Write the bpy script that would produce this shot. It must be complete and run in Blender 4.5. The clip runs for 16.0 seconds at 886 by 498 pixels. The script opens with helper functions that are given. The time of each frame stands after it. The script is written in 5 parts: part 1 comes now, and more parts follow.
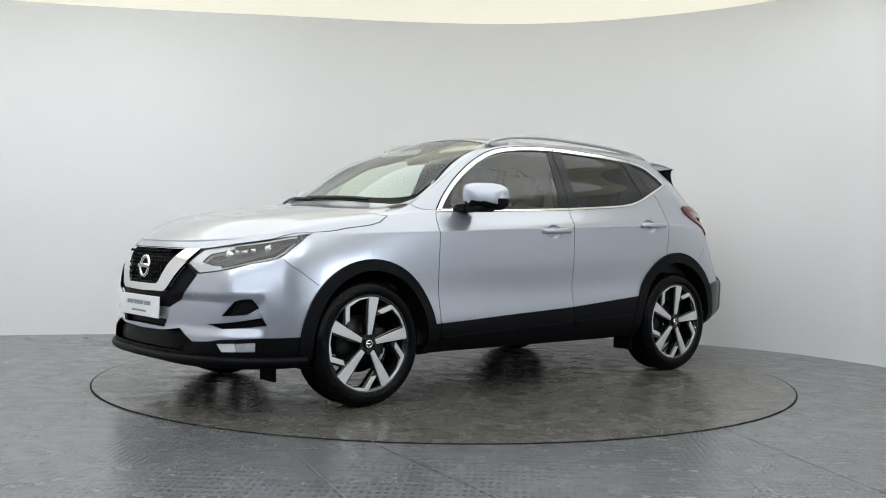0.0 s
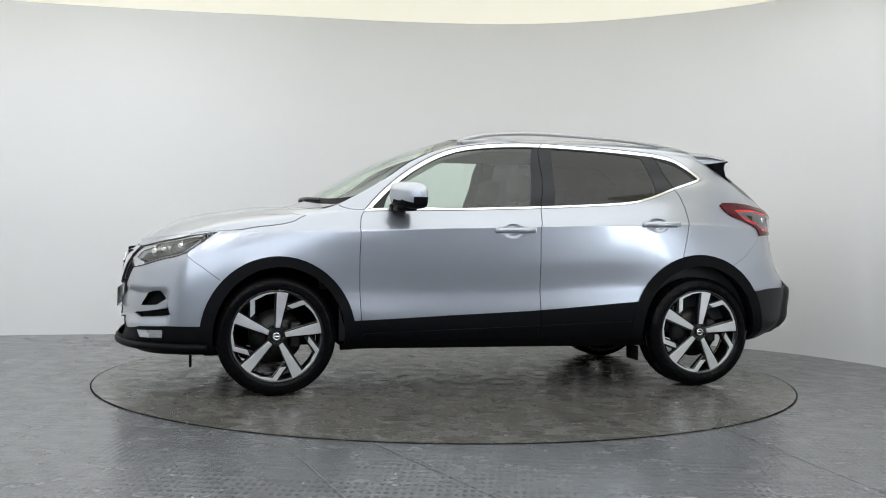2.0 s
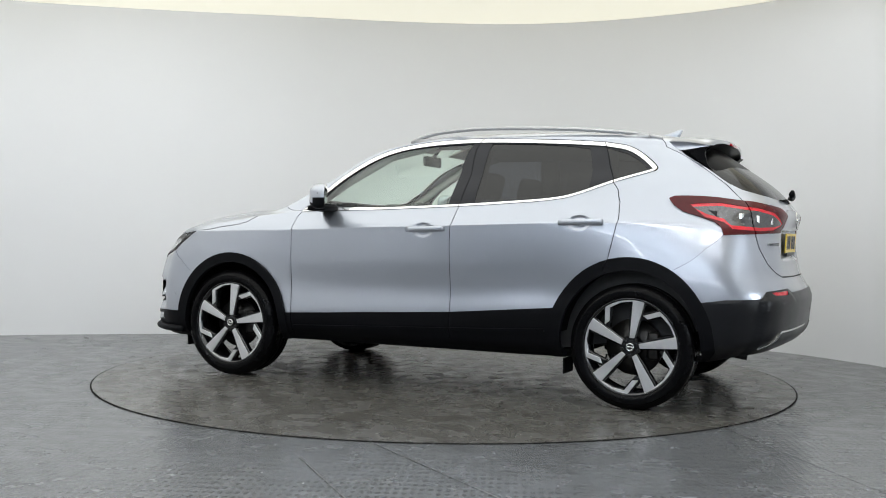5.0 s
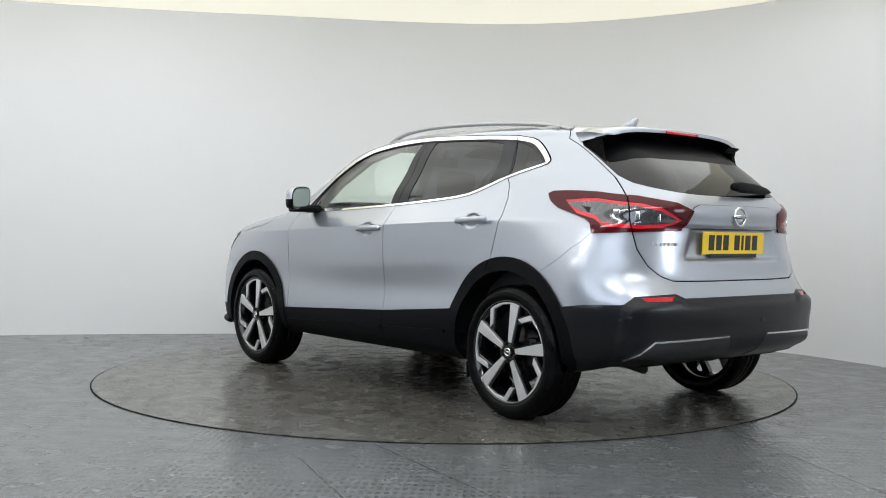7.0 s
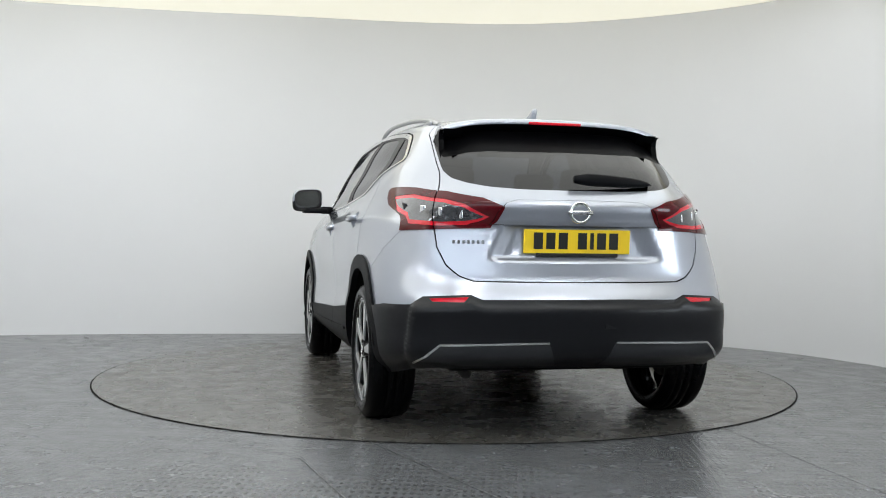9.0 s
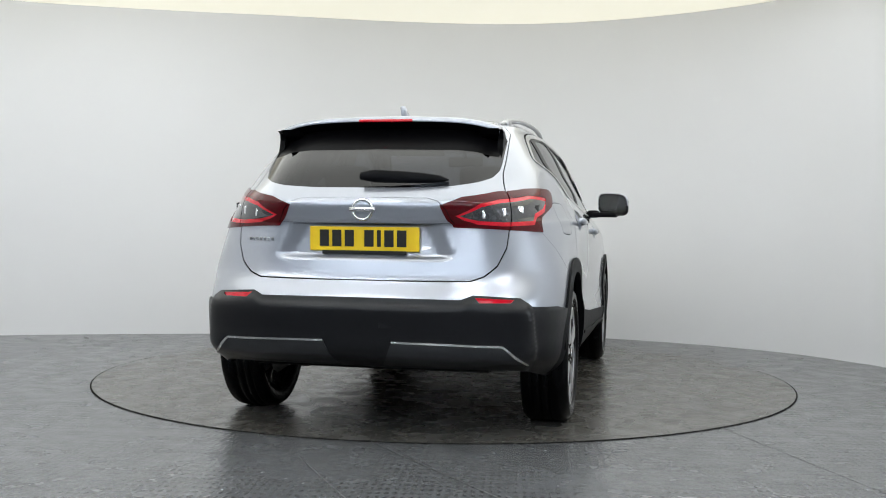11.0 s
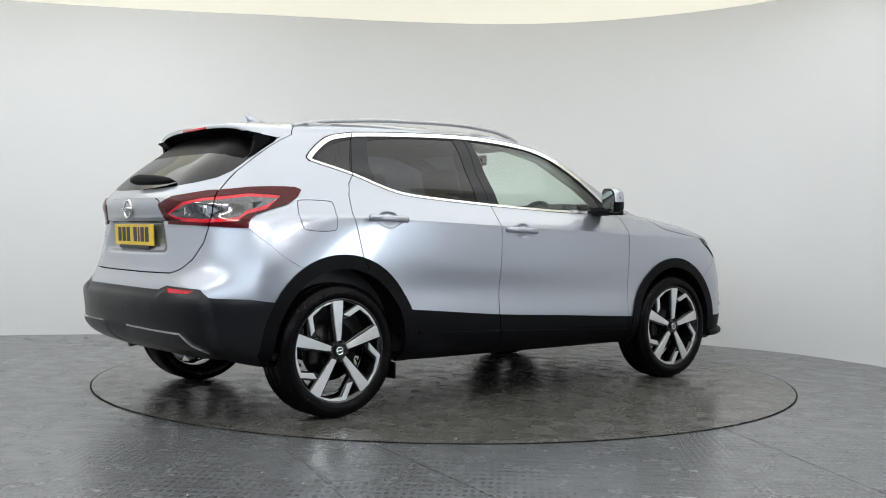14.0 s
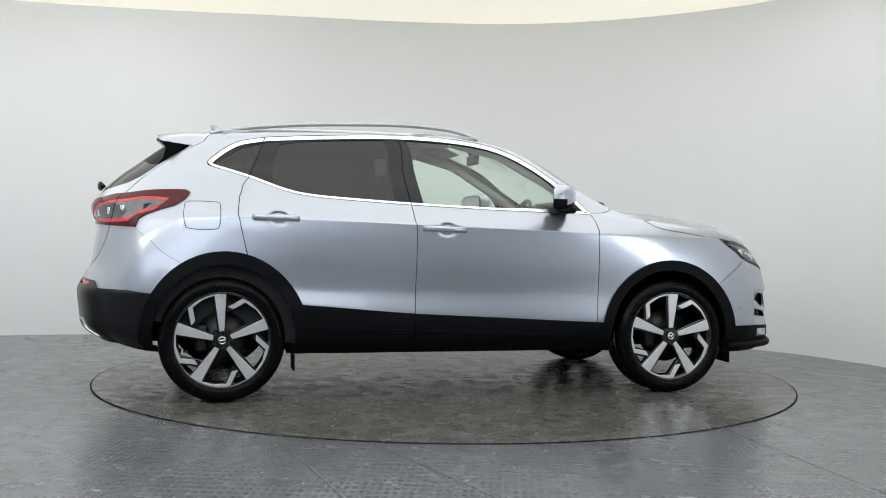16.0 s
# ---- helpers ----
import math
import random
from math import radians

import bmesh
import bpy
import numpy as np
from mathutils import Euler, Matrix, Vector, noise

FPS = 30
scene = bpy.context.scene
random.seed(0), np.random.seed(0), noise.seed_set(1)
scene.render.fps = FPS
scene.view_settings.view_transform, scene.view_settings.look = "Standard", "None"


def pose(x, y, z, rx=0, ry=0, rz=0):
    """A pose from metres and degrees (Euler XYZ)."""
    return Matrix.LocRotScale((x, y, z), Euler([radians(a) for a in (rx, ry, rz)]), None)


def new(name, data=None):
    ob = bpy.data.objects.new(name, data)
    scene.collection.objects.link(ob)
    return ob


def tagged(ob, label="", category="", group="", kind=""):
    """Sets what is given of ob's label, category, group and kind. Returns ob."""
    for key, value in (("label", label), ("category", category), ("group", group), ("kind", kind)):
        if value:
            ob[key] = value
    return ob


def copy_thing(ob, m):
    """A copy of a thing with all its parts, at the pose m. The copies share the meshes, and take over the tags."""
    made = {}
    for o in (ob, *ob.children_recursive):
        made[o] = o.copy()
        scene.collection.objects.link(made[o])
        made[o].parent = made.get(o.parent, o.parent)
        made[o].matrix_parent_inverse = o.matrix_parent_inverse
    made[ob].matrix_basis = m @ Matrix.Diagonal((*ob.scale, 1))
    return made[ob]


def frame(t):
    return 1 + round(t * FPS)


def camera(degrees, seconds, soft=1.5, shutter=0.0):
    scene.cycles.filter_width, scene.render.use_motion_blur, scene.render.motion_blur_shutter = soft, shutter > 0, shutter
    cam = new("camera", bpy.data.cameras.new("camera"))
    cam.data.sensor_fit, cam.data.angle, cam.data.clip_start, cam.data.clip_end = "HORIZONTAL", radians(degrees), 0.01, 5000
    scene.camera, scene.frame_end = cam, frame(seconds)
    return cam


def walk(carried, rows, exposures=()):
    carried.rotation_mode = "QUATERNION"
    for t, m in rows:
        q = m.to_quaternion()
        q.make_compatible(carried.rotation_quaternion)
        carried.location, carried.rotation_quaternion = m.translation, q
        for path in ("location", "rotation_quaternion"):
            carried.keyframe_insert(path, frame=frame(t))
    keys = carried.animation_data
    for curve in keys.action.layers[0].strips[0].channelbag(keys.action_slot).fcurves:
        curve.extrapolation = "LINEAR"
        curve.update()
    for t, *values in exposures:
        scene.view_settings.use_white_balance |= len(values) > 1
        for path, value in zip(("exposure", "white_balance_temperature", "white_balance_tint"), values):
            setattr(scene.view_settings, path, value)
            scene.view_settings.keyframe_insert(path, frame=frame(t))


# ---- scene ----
cam = camera(47.7, 16.0, 1.0)
CAM = pose(0, -6.737, 0.952, 90 - 0.939, -0.812, 0.156)
walk(cam, [(0, CAM), (16, CAM)])

# ---- world and light ----
world = bpy.data.worlds.new("world")
scene.world = world
world.use_nodes = True
world.node_tree.nodes["Background"].inputs[0].default_value = (0.9, 0.92, 1, 1)
world.node_tree.nodes["Background"].inputs[1].default_value = 0.05
scene.view_settings.exposure = 0.16


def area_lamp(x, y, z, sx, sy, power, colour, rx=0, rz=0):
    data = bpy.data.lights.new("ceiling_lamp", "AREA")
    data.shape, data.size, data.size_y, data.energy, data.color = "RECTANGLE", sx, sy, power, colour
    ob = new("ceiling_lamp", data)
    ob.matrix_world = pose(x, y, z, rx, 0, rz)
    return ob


# added lamps, all out of view, about the glowing ceiling, hall and side window
# adds to the glowing ceiling's light from just below it
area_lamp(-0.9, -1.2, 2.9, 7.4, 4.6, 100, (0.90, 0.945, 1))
# turned to the left wall, for its bright patch near the ceiling
area_lamp(-2.5, 0.6, 2.86, 1.2, 0.4, 7, (0.93, 0.97, 1), 58, 22)
# cool fill from behind the camera, beyond what the tube battens give
area_lamp(-1.4, -5.9, 2.86, 6.0, 2.2, 90, (0.79, 0.9, 1), 48)
# boosts the side window's two panes
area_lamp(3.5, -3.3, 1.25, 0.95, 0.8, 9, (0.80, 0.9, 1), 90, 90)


# ---- materials ----
def material(name, colour, rough=0.5, metal=0.0, coat=0.0, noise_scale=0, spread=0.0, bump=0.0, bump_scale=200.0, **kw):
    m = bpy.data.materials.new(name)
    m.use_nodes = True
    nt = m.node_tree
    b = nt.nodes["Principled BSDF"]
    b.inputs["Base Color"].default_value = (*colour, 1)
    b.inputs["Roughness"].default_value = rough
    b.inputs["Metallic"].default_value = metal
    b.inputs["Coat Weight"].default_value = coat
    b.inputs["Coat Roughness"].default_value = 0.012
    for k, v in kw.items():
        b.inputs[k.replace("_", " ")].default_value = v
    co = nt.nodes.new("ShaderNodeTexCoord")
    if noise_scale:
        n = nt.nodes.new("ShaderNodeTexNoise")
        n.inputs["Scale"].default_value, n.inputs["Detail"].default_value = noise_scale, 6
        nt.links.new(co.outputs["Object"], n.inputs["Vector"])
        mix = nt.nodes.new("ShaderNodeMix")
        mix.data_type = "RGBA"
        mix.inputs[6].default_value = (*[c * (1 - spread) for c in colour], 1)
        mix.inputs[7].default_value = (*[min(1, c * (1 + spread)) for c in colour], 1)
        nt.links.new(n.outputs["Fac"], mix.inputs[0])
        nt.links.new(mix.outputs[2], b.inputs["Base Color"])
    if bump:
        n = nt.nodes.new("ShaderNodeTexNoise")
        n.inputs["Scale"].default_value, n.inputs["Detail"].default_value = bump_scale, 4
        nt.links.new(co.outputs["Object"], n.inputs["Vector"])
        bp = nt.nodes.new("ShaderNodeBump")
        bp.inputs["Strength"].default_value, bp.inputs["Distance"].default_value = bump, 0.002
        nt.links.new(n.outputs["Fac"], bp.inputs["Height"])
        nt.links.new(bp.outputs[0], b.inputs["Normal"])
    return m


def glass(name, tint, gloss=1.0):
    """A thin pane: tinted see-through, with a mirror gloss that grows at a slant."""
    m = bpy.data.materials.new(name)
    m.use_nodes = True
    nt = m.node_tree
    nt.nodes.remove(nt.nodes["Principled BSDF"])
    out = nt.nodes["Material Output"]
    tr, gl, lw, pw, fr, mix = (nt.nodes.new("ShaderNode" + k) for k in ("BsdfTransparent", "BsdfGlossy", "LayerWeight", "Math", "MapRange", "MixShader"))
    tr.inputs[0].default_value = (*tint, 1)
    gl.inputs["Roughness"].default_value = 0.0
    gl.inputs[0].default_value = (gloss, gloss, gloss, 1)
    lw.inputs["Blend"].default_value = 0.5
    pw.operation = "POWER"
    pw.inputs[1].default_value = 4.0
    fr.inputs["To Min"].default_value, fr.inputs["To Max"].default_value = 0.065, 0.9
    nt.links.new(lw.outputs["Facing"], pw.inputs[0])
    nt.links.new(pw.outputs[0], fr.inputs[0])
    nt.links.new(fr.outputs[0], mix.inputs[0])
    nt.links.new(tr.outputs[0], mix.inputs[1])
    nt.links.new(gl.outputs[0], mix.inputs[2])
    nt.links.new(mix.outputs[0], out.inputs[0])
    return m


def floor_material(name, colour, disc):
    """Worn steel floor: blotches, scuffs and, in the turntable, dark stains and pale flecks; a tread pattern outside,
    in relief and darkened in the colour.
    """
    m = material(name, colour, 0.3)
    nt = m.node_tree
    b = nt.nodes["Principled BSDF"]
    co = nt.nodes.new("ShaderNodeTexCoord")

    def tex(scale, detail=5, stretch=(1, 1, 1), turn=0):
        mp = nt.nodes.new("ShaderNodeMapping")
        mp.inputs["Scale"].default_value = stretch
        mp.inputs["Rotation"].default_value = (0, 0, turn)
        nt.links.new(co.outputs["Object"], mp.inputs[0])
        n = nt.nodes.new("ShaderNodeTexNoise")
        n.inputs["Scale"].default_value, n.inputs["Detail"].default_value = scale, detail
        nt.links.new(mp.outputs[0], n.inputs["Vector"])
        return n.outputs["Fac"]

    def curve(src, a, c, lo, hi):
        n = nt.nodes.new("ShaderNodeMapRange")
        n.inputs["From Min"].default_value, n.inputs["From Max"].default_value = a, c
        n.inputs["To Min"].default_value, n.inputs["To Max"].default_value = lo, hi
        nt.links.new(src, n.inputs[0])
        return n.outputs[0]

    def blend(fac, one, two, mode="MIX"):
        n = nt.nodes.new("ShaderNodeMix")
        n.data_type, n.blend_type = "RGBA", mode
        for sock, val in ((n.inputs[0], fac), (n.inputs[6], one), (n.inputs[7], two)):
            if isinstance(val, tuple):
                sock.default_value = val
            elif isinstance(val, float):
                sock.default_value = val
            else:
                nt.links.new(val, sock)
        return n.outputs[2]

    c = blend(tex(1.3, 6), (*[k * 0.82 for k in colour], 1), (*[k * 1.18 for k in colour], 1))
    c = blend(curve(tex(22, 10), 0.35, 0.75, 0.0, 0.28), c, (*[k * 0.6 for k in colour], 1))
    scuff = curve(tex(3, 8, (1, 14, 1), 0.5), 0.56, 0.75, 0.0, 0.06)
    c = blend(scuff, c, (*[k * 1.5 for k in colour], 1))
    if disc:
        c = blend(curve(tex(5.5, 7, (1, 3.0, 1), 0.8), 0.60, 0.66, 0.0, 0.8), c, (0.03, 0.028, 0.025, 1))
        c = blend(curve(tex(2.2, 6, (1, 1.6, 1), 0.2), 0.50, 0.68, 0.0, 0.6), c, (0.055, 0.051, 0.044, 1))
        c = blend(curve(tex(26, 2, (1, 2, 1), 0.3), 0.72, 0.735, 0.0, 0.9), c, (0.62, 0.62, 0.6, 1))
    nt.links.new(c, b.inputs["Base Color"])
    nt.links.new(curve(tex(7, 8), 0.3, 0.7, *((0.18, 0.34) if disc else (0.17, 0.30))), b.inputs["Roughness"])
    h = tex(60, 5)
    waves = []
    for turn, scale in ((0.06, 10.0), (0.06 + math.pi / 2, 5.0)):
        mp = nt.nodes.new("ShaderNodeMapping")
        mp.inputs["Rotation"].default_value = (0, 0, turn)
        nt.links.new(co.outputs["Object"], mp.inputs[0])
        wv = nt.nodes.new("ShaderNodeTexWave")
        wv.inputs["Scale"].default_value = scale
        wv.inputs["Distortion"].default_value = 1.2
        wv.inputs["Detail Scale"].default_value = 0.3
        nt.links.new(mp.outputs[0], wv.inputs["Vector"])
        waves.append(wv.outputs["Fac"])
    mul = nt.nodes.new("ShaderNodeMath")
    mul.operation = "MULTIPLY"
    nt.links.new(waves[0], mul.inputs[0])
    nt.links.new(waves[1], mul.inputs[1])
    tread = curve(mul.outputs[0], 0.25, 0.55, 0.0, 1.0)
    worn = nt.nodes.new("ShaderNodeMath")
    worn.operation = "MULTIPLY"
    nt.links.new(tread, worn.inputs[0])
    nt.links.new(curve(tex(1.1, 5), 0.40, 0.62, 0.1, 1.0 if not disc else 0.3), worn.inputs[1])
    # the treads' dark reflection, put into the colour as well as the relief
    c = blend(curve(worn.outputs[0], 0.0, 1.0, 0.0, 0.6), c, (*[k * 0.35 for k in colour], 1))
    nt.links.new(c, b.inputs["Base Color"])
    mx = nt.nodes.new("ShaderNodeMath")
    mx.operation = "MULTIPLY_ADD"
    nt.links.new(worn.outputs[0], mx.inputs[0])
    mx.inputs[1].default_value = 1.2
    nt.links.new(h, mx.inputs[2])
    h = mx.outputs[0]
    bp = nt.nodes.new("ShaderNodeBump")
    bp.inputs["Strength"].default_value, bp.inputs["Distance"].default_value = (0.10 if disc else 0.3), 0.0025
    nt.links.new(h, bp.inputs["Height"])
    nt.links.new(bp.outputs[0], b.inputs["Normal"])
    return m


WALL = material("studio_wall_paint", (0.795, 0.80, 0.818), 0.75, noise_scale=1.2, spread=0.02, bump=0.1, bump_scale=60)
CEILING = material("luminous_ceiling_fabric", (0.82, 0.8, 0.72), 0.8, noise_scale=1.5, spread=0.02)
CEILING.node_tree.nodes["Principled BSDF"].inputs["Emission Color"].default_value = (1.0, 0.96, 0.78, 1)
CEILING.node_tree.nodes["Principled BSDF"].inputs["Emission Strength"].default_value = 0.52
# the hall stays unseen; its greys are tuned through the car's reflections
HALL = material("grey_hall_paint", (0.36, 0.385, 0.42), 0.8, noise_scale=1.5, spread=0.1)
HALL_ROOF = material("dark_hall_ceiling", (0.06, 0.062, 0.066), 0.8, noise_scale=1.5, spread=0.2)
FLOOR = floor_material("steel_floor", (0.116, 0.120, 0.127), False)
DISC = floor_material("turntable_floor", (0.094, 0.090, 0.082), True)
JOINT = material("worn_joint", (0.105, 0.106, 0.108), 0.4, noise_scale=30, spread=0.5)
SEAM = material("dark_seam", (0.004, 0.004, 0.004), 0.8, Specular_IOR_Level=0.1)
SILVER = material("silver_paint", (0.405, 0.428, 0.482), 0.29, 0.74, 1.0, noise_scale=900, spread=0.06)
BLACK = material("black_plastic", (0.0028, 0.003, 0.0042), 0.5, noise_scale=40, spread=0.15, bump=0.2, bump_scale=900, Specular_IOR_Level=0.09)
PILLAR = material("black_pillar_film", (0.014, 0.0145, 0.018), 0.4, noise_scale=30, spread=0.1, Specular_IOR_Level=0.3)
RUBBER = material("tyre_rubber", (0.0025, 0.0025, 0.003), 0.24, noise_scale=30, spread=0.3, bump=0.1, bump_scale=300, Specular_IOR_Level=0.09)
CHROME = material("bright_chrome", (0.82, 0.82, 0.82), 0.12, 1.0, noise_scale=300, spread=0.02)
MACHINED = material("machined_alloy", (0.68, 0.68, 0.69), 0.28, 0.65, 0.3, noise_scale=120, spread=0.08)
GLOSSBLACK = material("gloss_black_paint", (0.005, 0.005, 0.006), 0.12, 0.0, 0.6, noise_scale=20, spread=0.2)
STEEL = material("brake_steel", (0.035, 0.034, 0.033), 0.4, 0.9, noise_scale=60, spread=0.3)
GREYTRIM = material("grey_trim", (0.045, 0.046, 0.05), 0.3, 0.5, noise_scale=60, spread=0.1)
RED = material("red_lamp_plastic", (0.62, 0.008, 0.022), 0.1, 0.0, 0.6, noise_scale=25, spread=0.3)
DARKRED = material("dark_red_lamp", (0.07, 0.0008, 0.003), 0.1, 0.0, 0.12, noise_scale=25, spread=0.3, Specular_IOR_Level=0.3)
SMOKE = material("smoked_lens", (0.10, 0.10, 0.108), 0.10, 0.6, 1.0, noise_scale=45, spread=0.7)
LAMPBLACK = material("lamp_housing", (0.02, 0.021, 0.024), 0.3, 0.35, noise_scale=50, spread=0.6)
DRL = material("lamp_white", (0.55, 0.57, 0.60), 0.12, 0.0, 1.0, noise_scale=50, spread=0.1)
FOG = material("fog_lamp_reflector", (0.7, 0.72, 0.75), 0.18, 0.8, 1.0, noise_scale=60, spread=0.35)
PLATE = material("plate_yellow", (0.80, 0.55, 0.02), 0.3, noise_scale=15, spread=0.04)
WHITE = material("plate_white", (0.82, 0.83, 0.85), 0.3, noise_scale=15, spread=0.02)
NEARBLACK = material("unlit_black_plastic", (0.002, 0.002, 0.0025), 0.35, noise_scale=20, spread=0.2, Specular_IOR_Level=0.05)
BUMPER = material("satin_black_plastic", (0.006, 0.0063, 0.008), 0.3, noise_scale=40, spread=0.15, bump=0.15, bump_scale=900, Specular_IOR_Level=0.32)
ALLOY = material("cast_alloy", (0.40, 0.40, 0.41), 0.36, 0.6, noise_scale=60, spread=0.2)
INK = material("black_print", (0.01, 0.01, 0.01), 0.4, noise_scale=30, spread=0.2)
GREYINK = material("grey_print", (0.25, 0.26, 0.3), 0.5, noise_scale=30, spread=0.1)
CABIN = material("cabin_plastic", (0.028, 0.028, 0.030), 0.6, noise_scale=30, spread=0.2)
FABRIC = material("seat_cloth", (0.035, 0.034, 0.036), 0.85, noise_scale=60, spread=0.3, bump=0.3, bump_scale=400)
LINING = material("roof_lining", (0.42, 0.41, 0.39), 0.9, noise_scale=40, spread=0.06)
# tint darkened to stand for the dark surroundings the mirror reflects
MIRROR = material("mirror_glass", (0.42, 0.44, 0.46), 0.01, 1.0)
GLASS = glass("clear_green_glass", (0.87, 0.955, 0.90))
PRIVACY = glass("privacy_glass", (0.045, 0.047, 0.062), 0.72)
LENS = glass("lamp_lens", (0.95, 0.95, 0.96))
ROOFGLASS = material("roof_glass", (0.015, 0.016, 0.018), 0.05, 0.0, 1.0, noise_scale=10, spread=0.1)
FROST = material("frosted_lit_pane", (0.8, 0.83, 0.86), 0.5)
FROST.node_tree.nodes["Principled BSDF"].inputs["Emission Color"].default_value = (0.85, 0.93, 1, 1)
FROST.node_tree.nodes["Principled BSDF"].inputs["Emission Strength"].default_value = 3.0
TUBE = material("tube_glow", (1, 1, 1), 0.5)
TUBE.node_tree.nodes["Principled BSDF"].inputs["Emission Color"].default_value = (0.9, 0.95, 1, 1)
TUBE.node_tree.nodes["Principled BSDF"].inputs["Emission Strength"].default_value = 26.0


# ---- mesh helpers ----
def part(name, bm, mat, parent=None, label="", smooth=True):
    me = bpy.data.meshes.new(name)
    bm.to_mesh(me)
    bm.free()
    for mm in mat if isinstance(mat, (list, tuple)) else (mat,):
        me.materials.append(mm)
    if smooth:
        for p in me.polygons:
            p.use_smooth = True
    ob = new(name, me)
    ob.parent = parent
    return tagged(ob, label)


# ---- the studio ----
WALL_H = 2.92
TABLE_R = 2.24


def loop_curve(ctrl, n, closed=True):
    """A smooth curve through control points."""
    c = np.array(ctrl, float)
    k = len(c)
    out = []
    for i in range(k if closed else k - 1):
        q = [c[(i + j) % k] if closed else c[min(max(i + j, 0), k - 1)] for j in (-1, 0, 1, 2)]
        for t in np.arange(n) / n:
            out.append(0.5 * (2 * q[1] + (q[2] - q[0]) * t + (2 * q[0] - 5 * q[1] + 4 * q[2] - q[3]) * t * t + (3 * q[1] - q[0] - 3 * q[2] + q[3]) * t ** 3))
    if not closed:
        out.append(c[-1])
    return out


def wall_plan():
    """The round studio wall, seen from above: a closed curve about the turntable."""
    # the left stretch, out of view, is drawn in to brighten the car's nose
    return loop_curve([(0.5, 2.72), (1.3, 2.55), (2.0, 2.2), (2.5, 1.83), (2.88, 1.43), (3.13, 0.97), (3.3, 0.5), (3.6, -1.5), (3.6, -5), (2.6, -9), (-1, -10),
                       (-4, -9.2), (-4.9, -6), (-5.0, -1.5), (-4.9, 0.3), (-4.6, 1.2), (-4.25, 1.75), (-3.7, 2.04), (-2.6, 2.3), (-1.5, 2.48), (-0.5, 2.66)], 8)


SPLIT_Y = -5.2


def upright(name, pts, mat, label, closed):
    bm = bmesh.new()
    rows = [[bm.verts.new((x, y, z)) for x, y in pts] for z in (-0.02, WALL_H)]
    n = len(pts)
    for i in range(n if closed else n - 1):
        bm.faces.new((rows[0][i], rows[1][i], rows[1][(i + 1) % n], rows[0][(i + 1) % n]))
    # the outer skin and the top, 0.12 m thick
    mid = Vector((-0.7, -3.5))
    far = [Vector(p) + (Vector(p) - mid).normalized() * 0.12 for p in pts]
    for skin in ([[(q.x, q.y, -0.02) for q in far], [(q.x, q.y, WALL_H) for q in far]], [[(x, y, WALL_H) for x, y in pts], [(q.x, q.y, WALL_H) for q in far]]):
        a, b = ([bm.verts.new(p) for p in row] for row in skin)
        for i in range(n if closed else n - 1):
            bm.faces.new((a[i], a[(i + 1) % n], b[(i + 1) % n], b[i]))
    bmesh.ops.remove_doubles(bm, verts=bm.verts, dist=1e-5)
    for e in bm.edges:
        e.smooth = abs(e.verts[0].co.z - e.verts[1].co.z) > 1
    tagged(part(name, bm, mat), label, "wall", kind="structure")


def studio():
    """White round cove about the turntable, open to an unseen darker hall behind the camera."""
    pts = [tuple(p) for p in wall_plan()]
    k = next(i for i, p in enumerate(pts) if p[1] < SPLIT_Y)
    j = max(i for i, p in enumerate(pts) if p[1] < SPLIT_Y)
    cove, hall = pts[j + 1:] + pts[:k], pts[k - 1:j + 2]
    upright("wall_curved", cove, WALL, "smooth white curved studio wall", False)
    upright("wall_back", hall, HALL, "grey painted hall wall behind the camera", False)
    for name, poly, mat, label in (("ceiling", cove, CEILING, "glowing cream fabric studio ceiling"), ("ceiling_hall", hall, HALL_ROOF, "dark grey hall ceiling")):
        bm = bmesh.new()
        bm.faces.new([bm.verts.new((x, y, WALL_H)) for x, y in poly])
        tagged(part(name, bm, mat, smooth=False), label, "ceiling", kind="structure")
    bm = bmesh.new()
    bm.faces.new([bm.verts.new((x * 1.05, y * 1.05, 0)) for x, y in pts])
    bmesh.ops.recalc_face_normals(bm, faces=bm.faces)
    tagged(part("floor", bm, FLOOR, smooth=False), "worn grey steel floor with raised tread marks", "floor", kind="structure")


studio()
for x0, y0, x1, y1, w in ((-0.60, -2.55, -0.25, -3.42, 0.007), (-0.34, -2.2, 0.30, -3.32, 0.006), (1.36, -1.62, 1.66, -3.0, 0.005)):
    bm = bmesh.new()
    n = Vector((y1 - y0, x0 - x1, 0)).normalized() * w / 2
    a, b = Vector((x0, y0, 0.0025)), Vector((x1, y1, 0.0025))
    bm.faces.new([bm.verts.new(p) for p in (a + n, a - n, b - n, b + n)])
    tagged(part("floor_joint", bm, JOINT, smooth=False), "dark worn joint in the steel floor", "floor joint", kind="structure")
table = new("turntable")
tagged(table, "round grey steel turntable flush with the floor", "turntable")
bm = bmesh.new()
bmesh.ops.create_cone(bm, cap_ends=True, segments=128, radius1=TABLE_R, radius2=TABLE_R, depth=0.004, matrix=pose(0, 0, 0.003))
part("disc", bm, DISC, table, smooth=False)
bm = bmesh.new()
for k in range(128):
    a0, a1 = 2 * math.pi * k / 128, 2 * math.pi * (k + 1) / 128
    bm.faces.new([bm.verts.new((r * math.cos(a), r * math.sin(a), 0.0035)) for r, a in ((TABLE_R, a0), (TABLE_R + 0.009, a0), (TABLE_R + 0.009, a1), (TABLE_R, a1))])
part("edge_joint", bm, SEAM, table, "thin dark joint round the rim", smooth=False)


